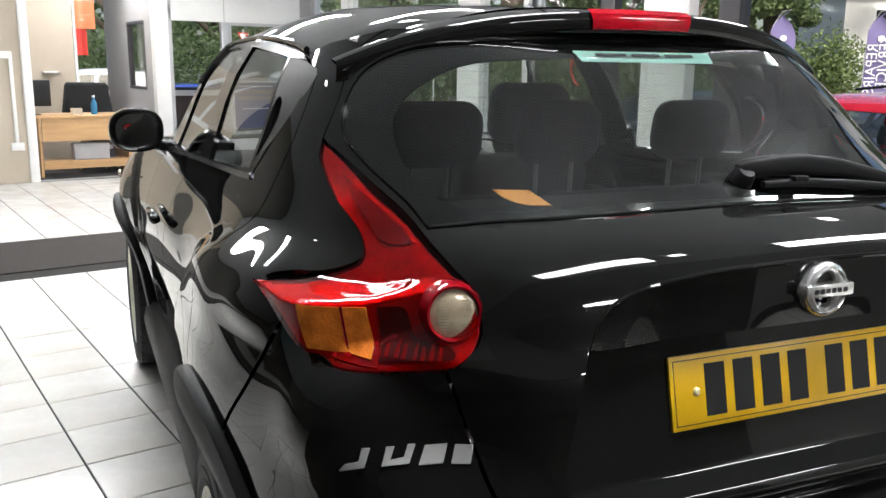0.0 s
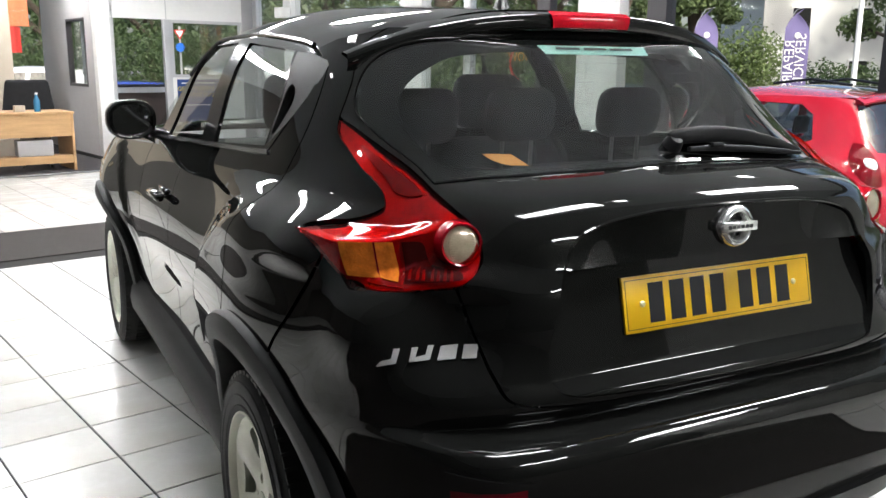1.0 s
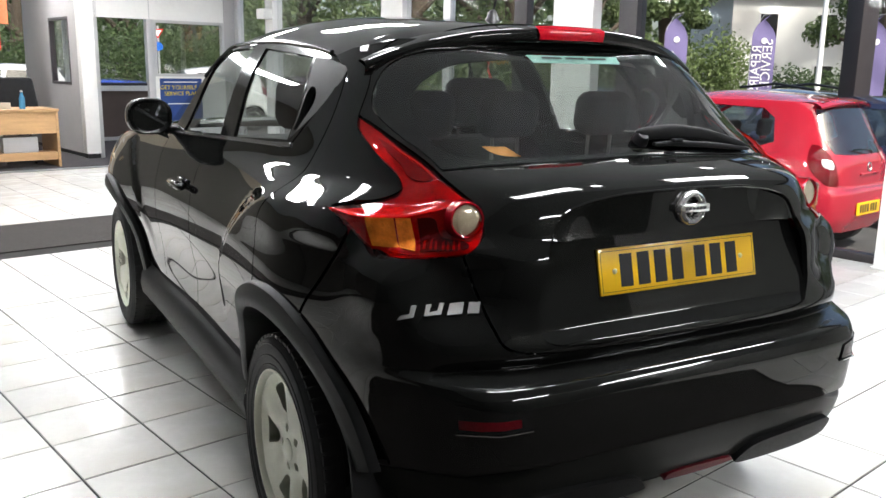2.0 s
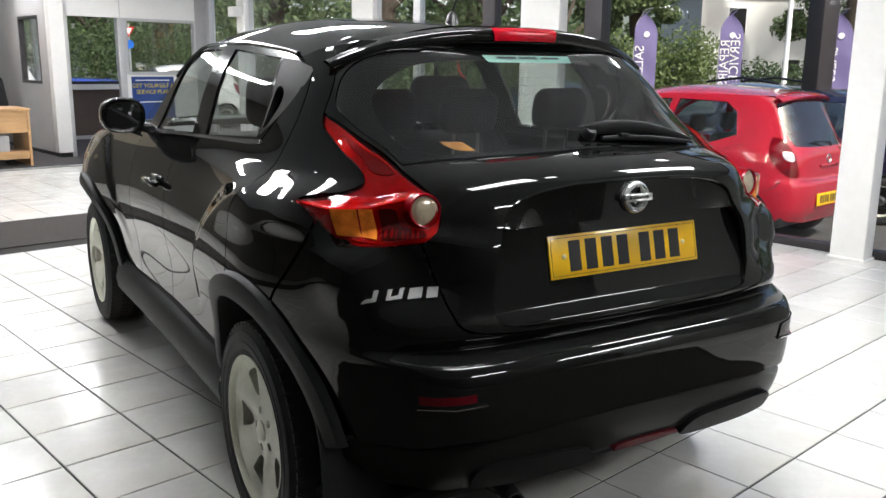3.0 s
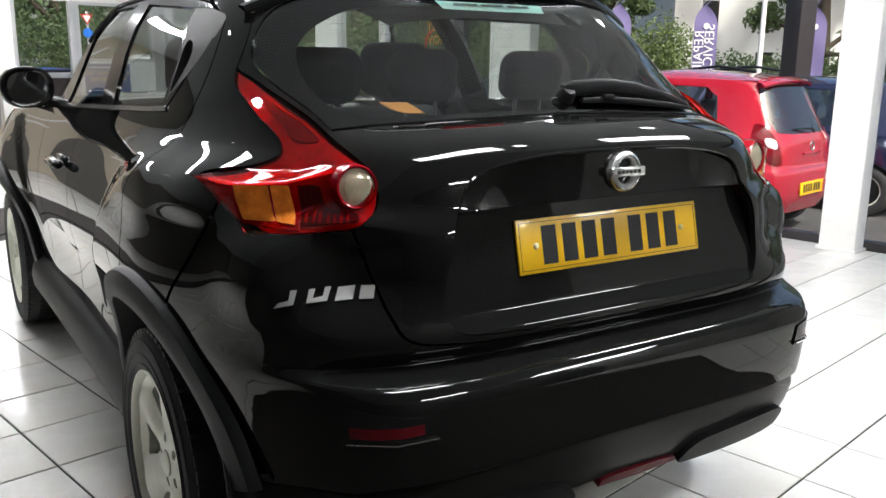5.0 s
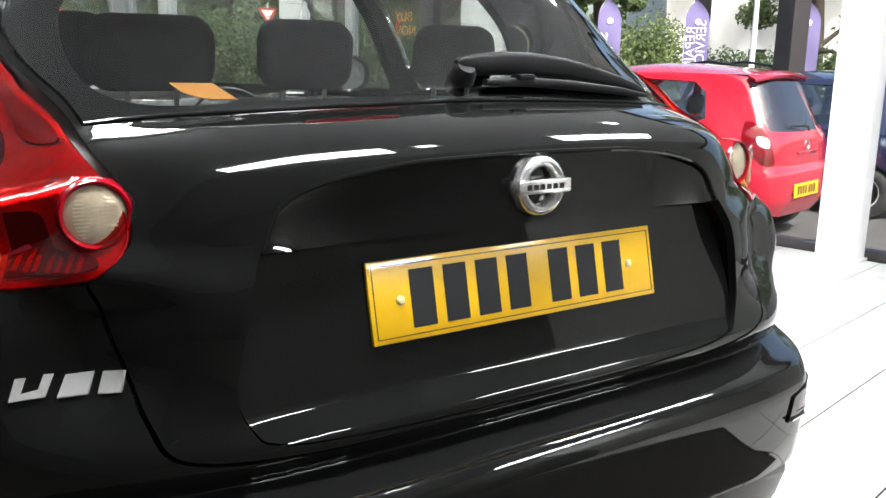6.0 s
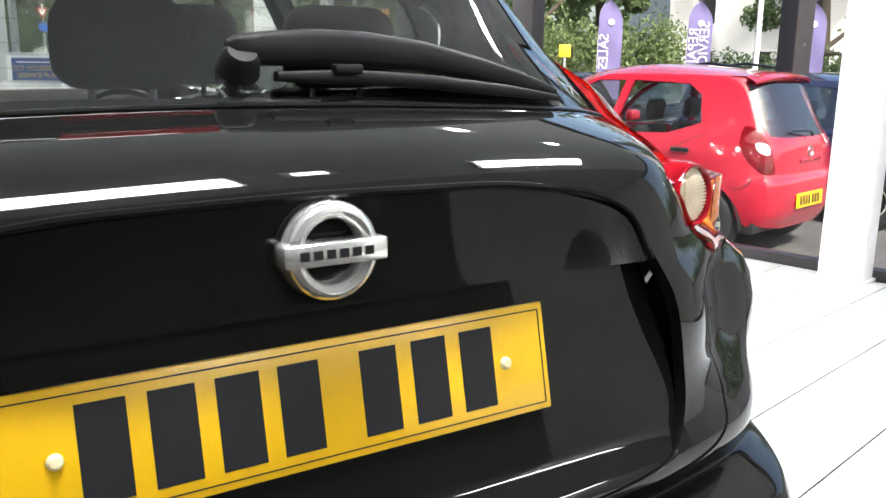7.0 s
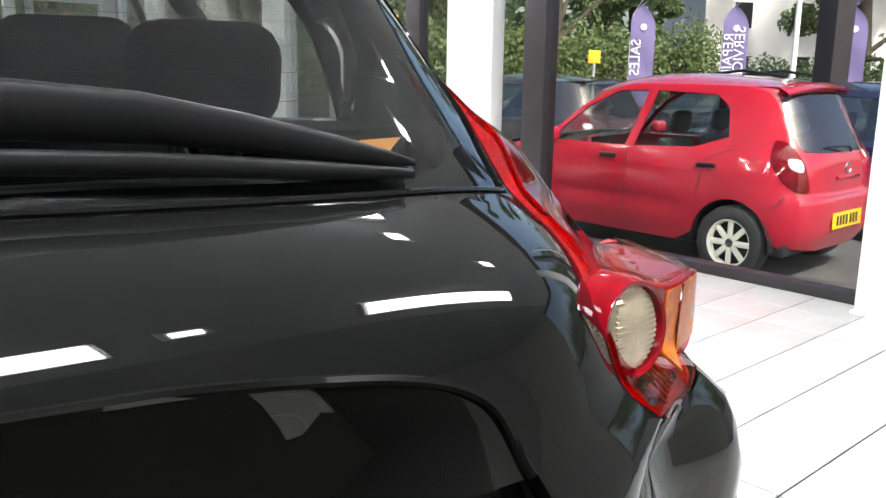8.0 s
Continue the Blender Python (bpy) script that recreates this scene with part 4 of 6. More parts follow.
def wheel(y0, side):
    w = new("wheel")
    w["label"] = "silver five-spoke alloy wheel with black tyre"
    w.parent = hatchback
    sg = 1 if side else -1
    c = pose(sg * .732, y0, .325)
    prof = [(.218, -.10), (.228, -.106), (.25, -.112), (.285, -.113), (.31, -.104), (.322, -.088), (.325, -.06), (.325, 0), (.325, .06), (.322, .088), (.31, .104), (.285, .113), (.25, .112), (.228, .106), (.218, .10)]
    tyre = part("tyre", lathe(prof, 72), "rubber", w, at=c)
    # tread blocks
    bm = bmesh.new()
    for i in range(60):
        for j, xx in enumerate((-.08, -.03, .03, .08)):
            a = 2 * math.pi * (i + .5 * (j % 2)) / 60
            rr = .3245 if abs(xx) < .05 else .3205
            box(bm, -.019, .019, -.012, .012, -.006, .0035, 0, m=Matrix.Rotation(a, 4, "X") @ Matrix.Translation((xx, 0, rr)))
    tagged(part("tread", bm, "rubber", tyre, flat=True), kind="stuff")
    rings = bmesh.new()
    for rr, xx in ((.242, .1115), (.268, .1140), (.30, .1105)):
        t = lathe([(rr - .003, xx - .001), (rr, xx + .002), (rr + .003, xx - .001)], 64)
        me = bpy.data.meshes.new("tmp")
        t.to_mesh(me), t.free()
        rings.from_mesh(me)
        bpy.data.meshes.remove(me)
    bmesh.ops.transform(rings, matrix=Matrix.Scale(sg, 4, (1, 0, 0)), verts=rings.verts[:])
    part("sidewall_ring", rings, "rubber", tyre)
    rim = part("rim", lathe([(.212, .085), (.224, .102), (.228, .109), (.222, .1095), (.216, .102), (.211, .085), (.2, .03), (.18, -.09), (.2, -.1)], 64), "alloy", w, at=c @ Matrix.Scale(sg, 4, (1, 0, 0)))

    def face(a, b):
        r = np.hypot(a, b)
        th = np.arctan2(b, a)
        ridge = .011 * np.cos(5 * (th - radians(106))) * step(r, .05, .12)
        x = curve(r, 0, .082, .03, .081, .06, .078, .1, .080, .15, .084, .19, .088, .216, .092) + ridge * step(.213 - r, 0, .02)
        return np.stack([-(.732 + x), y0 + a, .325 + b], -1)

    def polar(cells, rot):
        return [(r * math.cos(radians(a + rot)), r * math.sin(radians(a + rot))) for r, a in cells]

    holes = [smooth_loop(polar([(.178, -13), (.186, 0), (.178, 13), (.145, 12.5), (.112, 10), (.1, 0), (.112, -10), (.145, -12.5)], 70 + 72 * k), 4) for k in range(5)]
    nuts = [smooth_loop(polar([(.064, -11), (.073, 0), (.064, 11), (.053, 10), (.047, 0), (.053, -10)], 70 + 72 * k), 3) for k in range(5)]
    circle = np.array([(.216 * math.cos(a), .216 * math.sin(a)) for a in np.linspace(0, 2 * np.pi, 90, endpoint=False)])
    patch("spokes", circle, face, "alloy", w, .01, holes + nuts, depth=.045, gap=0, mirror=side, label="five broad silver spokes")
    part("hub_cap", lathe([(.0, .090), (.024, .089), (.031, .084), (.033, .07)], 32), "alloy", w, at=c @ Matrix.Scale(sg, 4, (1, 0, 0)))
    # disc widened and coloured near black for the shade inside the slots
    part("brake_disc", lathe([(.03, .03), (.185, .03), (.192, .02), (.192, -.01), (.03, -.01)], 48), "inside", w, at=c @ Matrix.Scale(sg, 4, (1, 0, 0)))
    part("arch_liner", thick(grid_mesh([[(sg * x, y0 + .42 * math.cos(a), .325 + .42 * math.sin(a)) for x in (.80, .5)] for a in np.linspace(-.2, math.pi + .2, 30)]), .01), "inside", w)
    return w


def door_mirror(sg):
    m = new("door_mirror")
    m["label"] = "black door mirror with its glass"
    m.parent = hatchback
    rows = []
    for d, k in ((-.037, .74), (-.043, .80), (-.045, .90), (-.04, .97), (-.01, 1.0), (.03, .96), (.07, .82), (.10, .58), (.115, .3), (.118, .02)):
        rows.append([(sg * .838 + .092 * k * math.copysign(abs(math.cos(a)) ** .8, math.cos(a)), 1.62 + d, 1.148 + .076 * k * math.copysign(abs(math.sin(a)) ** .8, math.sin(a))) for a in np.linspace(0, 2 * np.pi, 37)])
    bm = grid_mesh(rows)
    bmesh.ops.remove_doubles(bm, verts=bm.verts[:], dist=1e-5)
    part("housing", bm, "paint", m)
    bm = grid_mesh([[(sg * .838 + .077 * k * math.copysign(abs(math.cos(a)) ** .8, math.cos(a)), 1.583, 1.148 + .063 * k * math.copysign(abs(math.sin(a)) ** .8, math.sin(a))) for a in np.linspace(0, 2 * np.pi, 37)] for k in (1, .02)])
    part("mirror_glass", bm, "mirror", m, "clear mirror glass")
    bm = boxed(-.07, .07, -.03, .03, -.022, .022, .015, pose(sg * .735, 1.64, 1.09, 0, 0, 0) @ pose(0, 0, 0, 0, sg * -12, 0))
    part("arm", bm, "gloss", m)


for side in (False, True):
    sg = 1 if side else -1
    patch("quarter_panel", quarter, skin, "paint", hatchback, .012, mirror=side)
    dr = patch("rear_door", np.concatenate([rd, [(1.0, 1.255), (1.14, 1.142), (1.3, 1.13)], bl, [(1.45, .405)], np.array(arch_cut(0, .44, 10, 66, 12))]), skin, "paint", hatchback, .016, mirror=side)
    df = patch("front_door", np.concatenate([bl[::-1], fl]), skin, "paint", hatchback, .03, mirror=side)
    patch("front_fender", np.concatenate([fl[::-1][:-1], [(2.56, 1.07), (3.0, 1.05), (3.4, 1.02), (3.7, .98), (3.7, .45)], np.array(arch_f)]), skin, "paint", hatchback, .03, mirror=side)
    patch("door_frame", upper, skin, "gloss", hatchback, .03, [PANE_R, PANE_F, TRIM], mirror=side, gap=.001)
    patch("rear_side_window", PANE_R, skin, "glass", dr, .05, mirror=side, gap=.001, depth=.004, offset=-.006)
    patch("front_side_window", PANE_F, skin, "glass", df, .05, mirror=side, gap=.001, depth=.004, offset=-.006)
    tr = patch("quarter_trim", TRIM, skin, "trim", dr, .03, [HANDLE], mirror=side, gap=.001, label="dark grey plastic corner trim with the hidden door handle")
    patch("handle_recess", HANDLE, skin, "gloss", dr, .02, mirror=side, gap=0, offset=-.02, depth=.0)
    patch("window_strip", sill_strip, skin, "strip_sheen", hatchback, .05, mirror=side, gap=0, offset=.005, depth=.01, label="black strip under the side windows, brightened for the ceiling's reflection")
    rail = [tuple(skin(a, z + .004) * (np.array([-1, 1, 1]) if side else 1) + np.array([-sg * .002, 0, .004])) for a, z in top_line[2:-3]]
    part("roof_moulding", tube(rail, .007, 8), "gloss", hatchback, "black moulding along the roof edge")
    bm = boxed(-.016, .016, -.095, .095, -.014, .014, .012, pose(sg * .832, 1.19, .915, 0, sg * 12, 0), 3)
    part("door_handle", bm, "paint", df)
    cup = boxed(-.006, .006, -.075, .075, -.028, .028, .005, pose(sg * .799, 1.19, .912, 0, sg * 12, 0), 2)
    part("handle_cup", cup, "gloss", df)
    tail_lamp(side)
    rear_reflector(side)
    deflector(side)
    part("arch_flare", arch_flare(0, side, -8, 165, .405, .478, .06), "trim", hatchback, "dark grey plastic wheel arch")
    part("arch_flare", arch_flare(2.53, side, 2, 188, .405, .478, .06), "trim", hatchback, "dark grey plastic wheel arch")
    rows = []
    for y in np.linspace(.40, 2.12, 30):
        rise = .012 * math.sin((y - .4) * 1.8)
        rows.append([(sg * x, y, z + rise) for x, z in ((.755, .415), (.79, .40), (.812, .37), (.822, .32), (.815, .27), (.79, .235), (.73, .22))])
    part("side_skirt", grid_mesh(rows), "trim", hatchback, "dark grey plastic side skirt")
    wheel(0, side)
    wheel(2.53, side)
    door_mirror(sg)
    part("side_repeater", lathe([(.0, .012), (.012, .010), (.017, .004), (.017, 0)], 24), "clear_lens", hatchback, at=pose(sg * .862, 2.42, .905) @ Matrix.Scale(sg, 4, (1, 0, 0)))

# roof, screen and bonnet
rows = []
for y in np.linspace(-.02, 1.36, 40):
    zd = float(drip(max(y, .1))) - .004
    wd = float(half_width(zd)) - .004
    mid = float(curve(y, -.05, 1.492, .2, 1.512, .5, 1.532, .9, 1.548, 1.25, 1.535, 1.36, 1.515))
    k = float(step(y, -.1, .12)) * .5 + .5
    wd = wd * (.88 + .12 * float(step(y, -.06, .15)))
    rows.append([(u * wd, y, zd + (mid - zd) * (1 - abs(u) ** 3.4)) for u in np.linspace(-1, 1, 41)])
part("roof", grid_mesh(rows), "paint", hatchback)
rows = []
for t in np.linspace(0, 1, 14):
    y, zt = 1.34 + .86 * t, 1.522 - .44 * t - .05 * math.sin(t * 3.14) * -.6
    wd = .54 + .17 * t
    rows.append([(u * wd, y - .30 * t * abs(u) ** 2.2, zt - .10 * (1 - t) * abs(u) ** 3.4 - .01 * t * u * u) for u in np.linspace(-1, 1, 21)])
part("windscreen", grid_mesh(rows), "clear_glass", hatchback)
rows = []
for t in np.linspace(0, 1, 16):
    y = 2.16 + 1.0 * t
    rows.append([(u * (.765 - .03 * t), y - .38 * (1 - t) * abs(u) ** 2.5 - .25 * t * u * u, 1.085 - .12 * t * t + .02 * (1 - abs(u) ** 3) - .02 * (abs(u) > .97)) for u in np.linspace(-1, 1, 25)])
part("bonnet", grid_mesh(rows), "paint", hatchback)
patch("front_end", both(np.array([(3.7, .98), (4.0, .98), (4.12, .96), (4.12, .3), (4.0, .3), (3.7, .3)]) * 1.0)[:6], skin, "paint", hatchback, .06)

# roof spoiler with the high brake lamp
def spoiler_edge(a):
    t = min(abs(a) / .585, 1)
    return -.130 + .12 * t ** 2.2, 1.459 - .099 * t ** 2.8


rows = []
for a in np.linspace(-.585, .585, 61):
    ye, ze = spoiler_edge(a)
    yb = .20
    t = abs(a) / .585
    zr = 1.503 - .14 * t ** 3.4
    ai = a * .965
    rows.append([(ai, yb, zr - .003), (ai, .5 * (yb + ye), .5 * (zr + ze + .024) + .006), (a, ye + .03, ze + .026), (a, ye + .006, ze + .021), (a, ye, ze + .012), (a, ye + .001, ze - .006), (a, ye + .008, ze - .017), (ai, ye + .05, ze - .02), (ai * .97, ye + .12, ze - .012)])
part("spoiler", grid_mesh(rows), "paint", hatchback, "glossy black roof spoiler")
rows = []
for a in np.linspace(-.118, .118, 17):
    ye, ze = spoiler_edge(a)
    rows.append([(a, ye + .012, ze + .028), (a, ye - .003, ze + .019), (a * .97, ye - .007, ze + .006), (a * .95, ye - .004, ze - .010), (a * .95, ye + .012, ze - .014)])
part("brake_lamp", grid_mesh(rows), "red_lens", hatchback, "high red brake lamp in the spoiler edge")
AM = pose(0, .29, 1.512)
antenna = part("antenna_base", lathe([(.0, .042), (.008, .041), (.014, .034), (.022, .012), (.03, 0), (.03, -.012)], 24, "z"), "black", hatchback, at=AM)
part("antenna_rod", tube([(0, 0, .035), (0, -.035, .10), (0, -.11, .22)], .0035, 8, .6), "black", antenna).matrix_parent_inverse = Matrix.Identity(4)

# wiper
def glass_at(a, z):
    lo, hi = 0.0, 1.1
    for _ in range(30):
        m_ = (lo + hi) / 2
        lo, hi = (m_, hi) if -glass_skin(m_, z)[0] < abs(a) else (lo, m_)
    p = glass_skin(lo, z)
    return Vector((a, p[1], z))


def flat_rod(points, height, depth):
    """A bar of rounded oblong section along points; height and depth per point."""
    bm = bmesh.new()
    rings = []
    for p, h, d in zip(points, height, depth):
        rings.append([bm.verts.new(Vector(p) + Vector((0, d * math.copysign(abs(math.cos(a)) ** .6, math.cos(a)), h * math.copysign(abs(math.sin(a)) ** .6, math.sin(a))))) for a in np.linspace(0, 2 * np.pi, 16, endpoint=False)])
    for a, c in zip(rings, rings[1:]):
        for k in range(16):
            bm.faces.new((a[k], a[(k + 1) % 16], c[(k + 1) % 16], c[k]))
    bm.faces.new(rings[0][::-1]), bm.faces.new(rings[-1])
    return bm


def off_glass(x, z, gap):
    p = glass_at(x, z)
    return (x, p[1] - gap, z)


wip = part("wiper_arm", flat_rod([off_glass(*q) for q in ((-.008, 1.208, .024), (0, 1.209, .026), (.03, 1.211, .028), (.085, 1.213, .028), (.145, 1.212, .026), (.22, 1.206, .024), (.29, 1.194, .021), (.35, 1.182, .017), (.40, 1.172, .014), (.433, 1.165, .011))],
                                 [.010, .015, .017, .019, .019, .017, .014, .011, .007, .003], [.006, .012, .014, .014, .013, .012, .010, .008, .006, .003]), "wiper", tailgate, "black rear wiper arm")
part("wiper_pivot", lathe([(0, .024), (.014, .023), (.019, .016), (.022, 0)], 28, "z"), "wiper", wip, at=Matrix.Translation(off_glass(.004, 1.19, -.002)) @ pose(0, 0, 0, 40, 0, 0))
part("wiper_blade", flat_rod([off_glass(*q) for q in ((.035, 1.184, .012), (.12, 1.184, .012), (.22, 1.178, .012), (.33, 1.168, .011), (.425, 1.158, .009))], [.005, .008, .008, .007, .004], [.006, .008, .008, .008, .005]), "wiper", wip)
part("washer_nozzle", boxed(-.016, .016, -.008, .008, -.005, .005, .003, Matrix.Translation(off_glass(.11, 1.192, .03))), "wiper", wip)

# badge, lettering in plain shapes, number plate
BM = pose(.010, -.625, 1.045, 88, 0, 0)
badge = part("badge_ring", lathe([(.027, -.012), (.0275, .004), (.030, .0085), (.0345, .011), (.039, .0085), (.0425, .003), (.043, -.012)], 72, "z", True), "chrome_bright", tailgate, "round chrome badge ring with a cross bar", at=BM)
part("badge_bar", boxed(-.0475, .0475, -.0102, .0102, -.010, .0135, .003), "chrome_bright", badge)
for k in range(6):
    part("badge_mark", boxed(-.034 + k * .0118, -.026 + k * .0118, -.0038, .0038, .0125, .0141), "ink", badge, flat=True)
for o in badge.children:
    o.matrix_parent_inverse = Matrix.Identity(4)

name_bars = ([(.550, .826), (.527, .831), (.524, .857), (.531, .857), (.533, .839), (.545, .835)],
             [(.512, .832), (.487, .835), (.484, .859), (.491, .859), (.493, .843), (.505, .840), (.503, .857), (.510, .857)],
             [(.478, .833), (.455, .836), (.453, .860), (.475, .857)], [(.447, .836), (.428, .838), (.427, .862), (.445, .860)])
for line in name_bars:
    patch("name_bar", np.array(line), bumper_skin, "silver_letter", bumper, .03, gap=0, offset=.0045, depth=.006, label="silver name bar")

M["screw"] = material("pale_yellow_plastic", (0.75, 0.68, 0.4), 0.4, vary=0.05)
PM = pose(0, -.6105, .9045, 90 - 12.9, 0, 0)
plate = part("number_plate", boxed(-.26, .26, -.0555, .0555, -.004, .003, .002), "plate", tailgate, "yellow number plate with dark bars", at=PM)


def on_plate(name, x0, x1, y0, y1, mat, z=.0036):
    o = part(name, boxed(x0, x1, y0, y1, .002, z), mat, plate, flat=True)
    o.matrix_parent_inverse = Matrix.Identity(4)


for x0, x1, y0, y1 in ((-.252, .252, .0475, .0487), (-.252, .252, -.0487, -.0475), (-.2535, -.2523, -.0487, .0487), (.2523, .2535, -.0487, .0487)):
    on_plate("plate_border", x0, x1, y0, y1, "ink")
x = -.203
for k in range(7):
    if k == 4:
        x += .024
    on_plate("plate_bar", x + .006, x + .044, -.0395, .0395, "ink")
    x += .0545
for x in (-.214, .206):
    o = part("plate_screw", lathe([(0, .0055), (.004, .005), (.0065, .002), (.0065, 0)], 20, "z"), "screw", plate, at=pose(x, 0, .003))
    o.matrix_parent_inverse = Matrix.Identity(4)

# sticker along the top of the rear window, and an orange label inside it
stick = patch("window_sticker", np.array([(.238, 1.390), (-.238, 1.390), (-.262, 1.410), (.262, 1.410)]), glass_skin, "sticker", tailgate, .03, gap=0, offset=-.0045, depth=.001, label="pale teal sticker with dark bars")
for k in range(3):
    patch("sticker_bar", np.array([(.19 - k * .13, 1.399), (.08 - k * .13, 1.399), (.08 - k * .13, 1.404), (.19 - k * .13, 1.404)]), glass_skin, "ink", stick, .03, gap=0, offset=-.0018, depth=.0005)
for line in (smooth_loop([(.436, 1.192, 1), (.38, 1.192, 1), (.348, 1.173), (.346, 1.171, 1), (.385, 1.172), (.415, 1.18)], 4),
             np.array([(-.378, 1.177), (-.407, 1.19), (-.463, 1.189), (-.412, 1.175)])):
    patch("window_label", line, glass_skin, "orange_paper", tailgate, .03, gap=0, offset=-.012, depth=.001, label="orange label inside the window")

# exhaust
part("exhaust", lathe([(.022, 0), (.0255, .004), (.0255, .16), (.022, .16), (.022, .004)], 28, "z", True), "steel", hatchback, "short steel exhaust pipe", at=look((-.362, -.60, .294), (-.297, -.30, .312)) @ pose(0, 0, -.1))

# cabin
def car_seat(x, y, w, back_h, rest):
    st = new("seat")
    st["label"] = "charcoal cloth car seat"
    st.parent = hatchback
    part("cushion", boxed(x - w / 2, x + w / 2, y - .05, y + .48, .52, .68, .06, None, 3), "seat", st)
    part("backrest", boxed(-w / 2, w / 2, -.08, .08, 0, back_h, .06, pose(x, y - .06, .60, 14, 0, 0), 3), "seat", st)
    if rest:
        r = part("headrest", boxed(-.14, .14, -.06, .06, 0, .2, .055, pose(x, y - .06 - back_h * .24 - .01, .60 + back_h + .03, 10, 0, 0), 4), "seat", st)
        for dx in (-.06, .06):
            part("post", tube([(x + dx, y - .06 - back_h * .22, .60 + back_h - .04), (x + dx, y - .06 - back_h * .25, .60 + back_h + .08)], .007, 8), "chrome", r)


for x in (-.36, .36):
    car_seat(x, 1.18, .48, .50, True)
    car_seat(x * .9, .42, .62, .48, False)
bench = [o for o in hatchback.children if o.name.startswith("seat")][-1]
for x, hw in ((-.29, .13), (.05, .112), (.45, .112)):
    r = part("headrest", boxed(-hw, hw, -.05, .05, 0, .155, .05, pose(x, .27, 1.145, 10, 0, 0), 4), "seat", bench)
    for dx in (-.05, .05):
        part("post", tube([(x + dx, .275, 1.04), (x + dx, .265, 1.2)], .006, 8), "steel", r)
part("dashboard", boxed(-.66, .66, 1.75, 2.1, .7, 1.03, .08, None, 3), "inside", hatchback)
wheel_ring = lathe([(.17, -.012), (.182, 0), (.17, .012), (.158, 0)], 36, "z", True)
part("steering_wheel", wheel_ring, "black", hatchback, at=pose(.36, 1.62, .93, 68, 0, 0))
part("parcel_shelf", boxed(-.52, .52, -.36, .18, 1.06, 1.08, .01), "inside", hatchback, "black parcel shelf")
rows = []
for y in np.linspace(-.02, 1.34, 20):
    zd = float(drip(max(y, .1))) - .02
    wd = float(half_width(zd)) - .03
    mid = float(curve(y, -.05, 1.45, .2, 1.48, .5, 1.50, .9, 1.515, 1.25, 1.50, 1.36, 1.48))
    rows.append([(u * wd, y, zd + (mid - zd) * (1 - abs(u) ** 3.4)) for u in np.linspace(-1, 1, 17)])
M["lining"] = material("pale_grey_headlining", (0.3, 0.29, 0.28), 0.9, vary=0.08)
part("headlining", grid_mesh(rows), "lining", hatchback, "pale grey cloth headlining")




# ---- forecourt and what stands outside ----
tagged(part("ground", boxed(-400, 400, -400, 400, GROUND - 1, GROUND), "asphalt"), "grey asphalt forecourt reaching to the road", "ground", kind="structure")
M["kerb"] = material("concrete_kerb", (0.32, 0.31, 0.29), 0.85, vary=0.15, scale=4)
built("plinth", U1 + .06, U1 + .3, V0, V1, GROUND, -.02, "kerb", "concrete step below the shop front", "kerb")


def small_skin(s, z):
    """The left half of a small hatchback, z from the ground, y from its rear axle."""
    s, z = np.broadcast_arrays(np.asarray(s, float), np.asarray(z, float))
    w = curve(z, .2, .74, .4, .785, .6, .797, .8, .79, .92, .765, 1.0, .73, 1.2, .66, 1.4, .585, 1.5, .53)
    n = curve(z, .3, 4.5, .6, 4.5, .9, 4, 1.05, 3.4, 1.5, 3.4)
    rear = curve(z, .25, -.5, .4, -.575, .55, -.59, .66, -.58, .70, -.55, .9, -.545, .98, -.52, 1.1, -.465, 1.3, -.365, 1.42, -.30, 1.5, -.25)
    fr = curve(z, .25, 2.95, .5, 3.0, .75, 2.95, .9, 2.75, 1.0, 2.4)
    q, a = np.pi / 2 * SB, np.abs(s)
    al = np.clip(a / SB, 0, np.pi / 2)
    r = ((np.sin(al) / w) ** n + (np.cos(al) / (YM - rear)) ** n) ** (-1 / n)
    y = np.where(a < q, YM - r * np.cos(al), YM + a - q)
    x = np.where(a < q, r * np.sin(al), w)
    be = np.clip((a - q - 1.5) / SB, 0, np.pi / 2)
    rf = ((np.cos(be) / w) ** 3 + (np.sin(be) / (fr - 1.8)) ** 3) ** (-1 / 3)
    x, y = np.where(be > 0, rf * np.cos(be), x), np.where(be > 0, 1.8 + rf * np.sin(be), y)
    x = x - .02 * np.exp(-((z - .52) / .07) ** 2) * step(y, .3, .6) * step(2.0 - y, 0, .3)
    return np.stack([-x * np.where(s < 0, -1, 1), y, z], -1)


def side_arch(y0, r, a0, a1, n=14):
    out = []
    for a in np.linspace(radians(a0), radians(a1), n):
        y, z = y0 + r * math.cos(a), .285 + r * math.sin(a)
        out.append((SB * math.atan2(.797, YM - y), z) if y < YM else at_side(y, z))
    return out


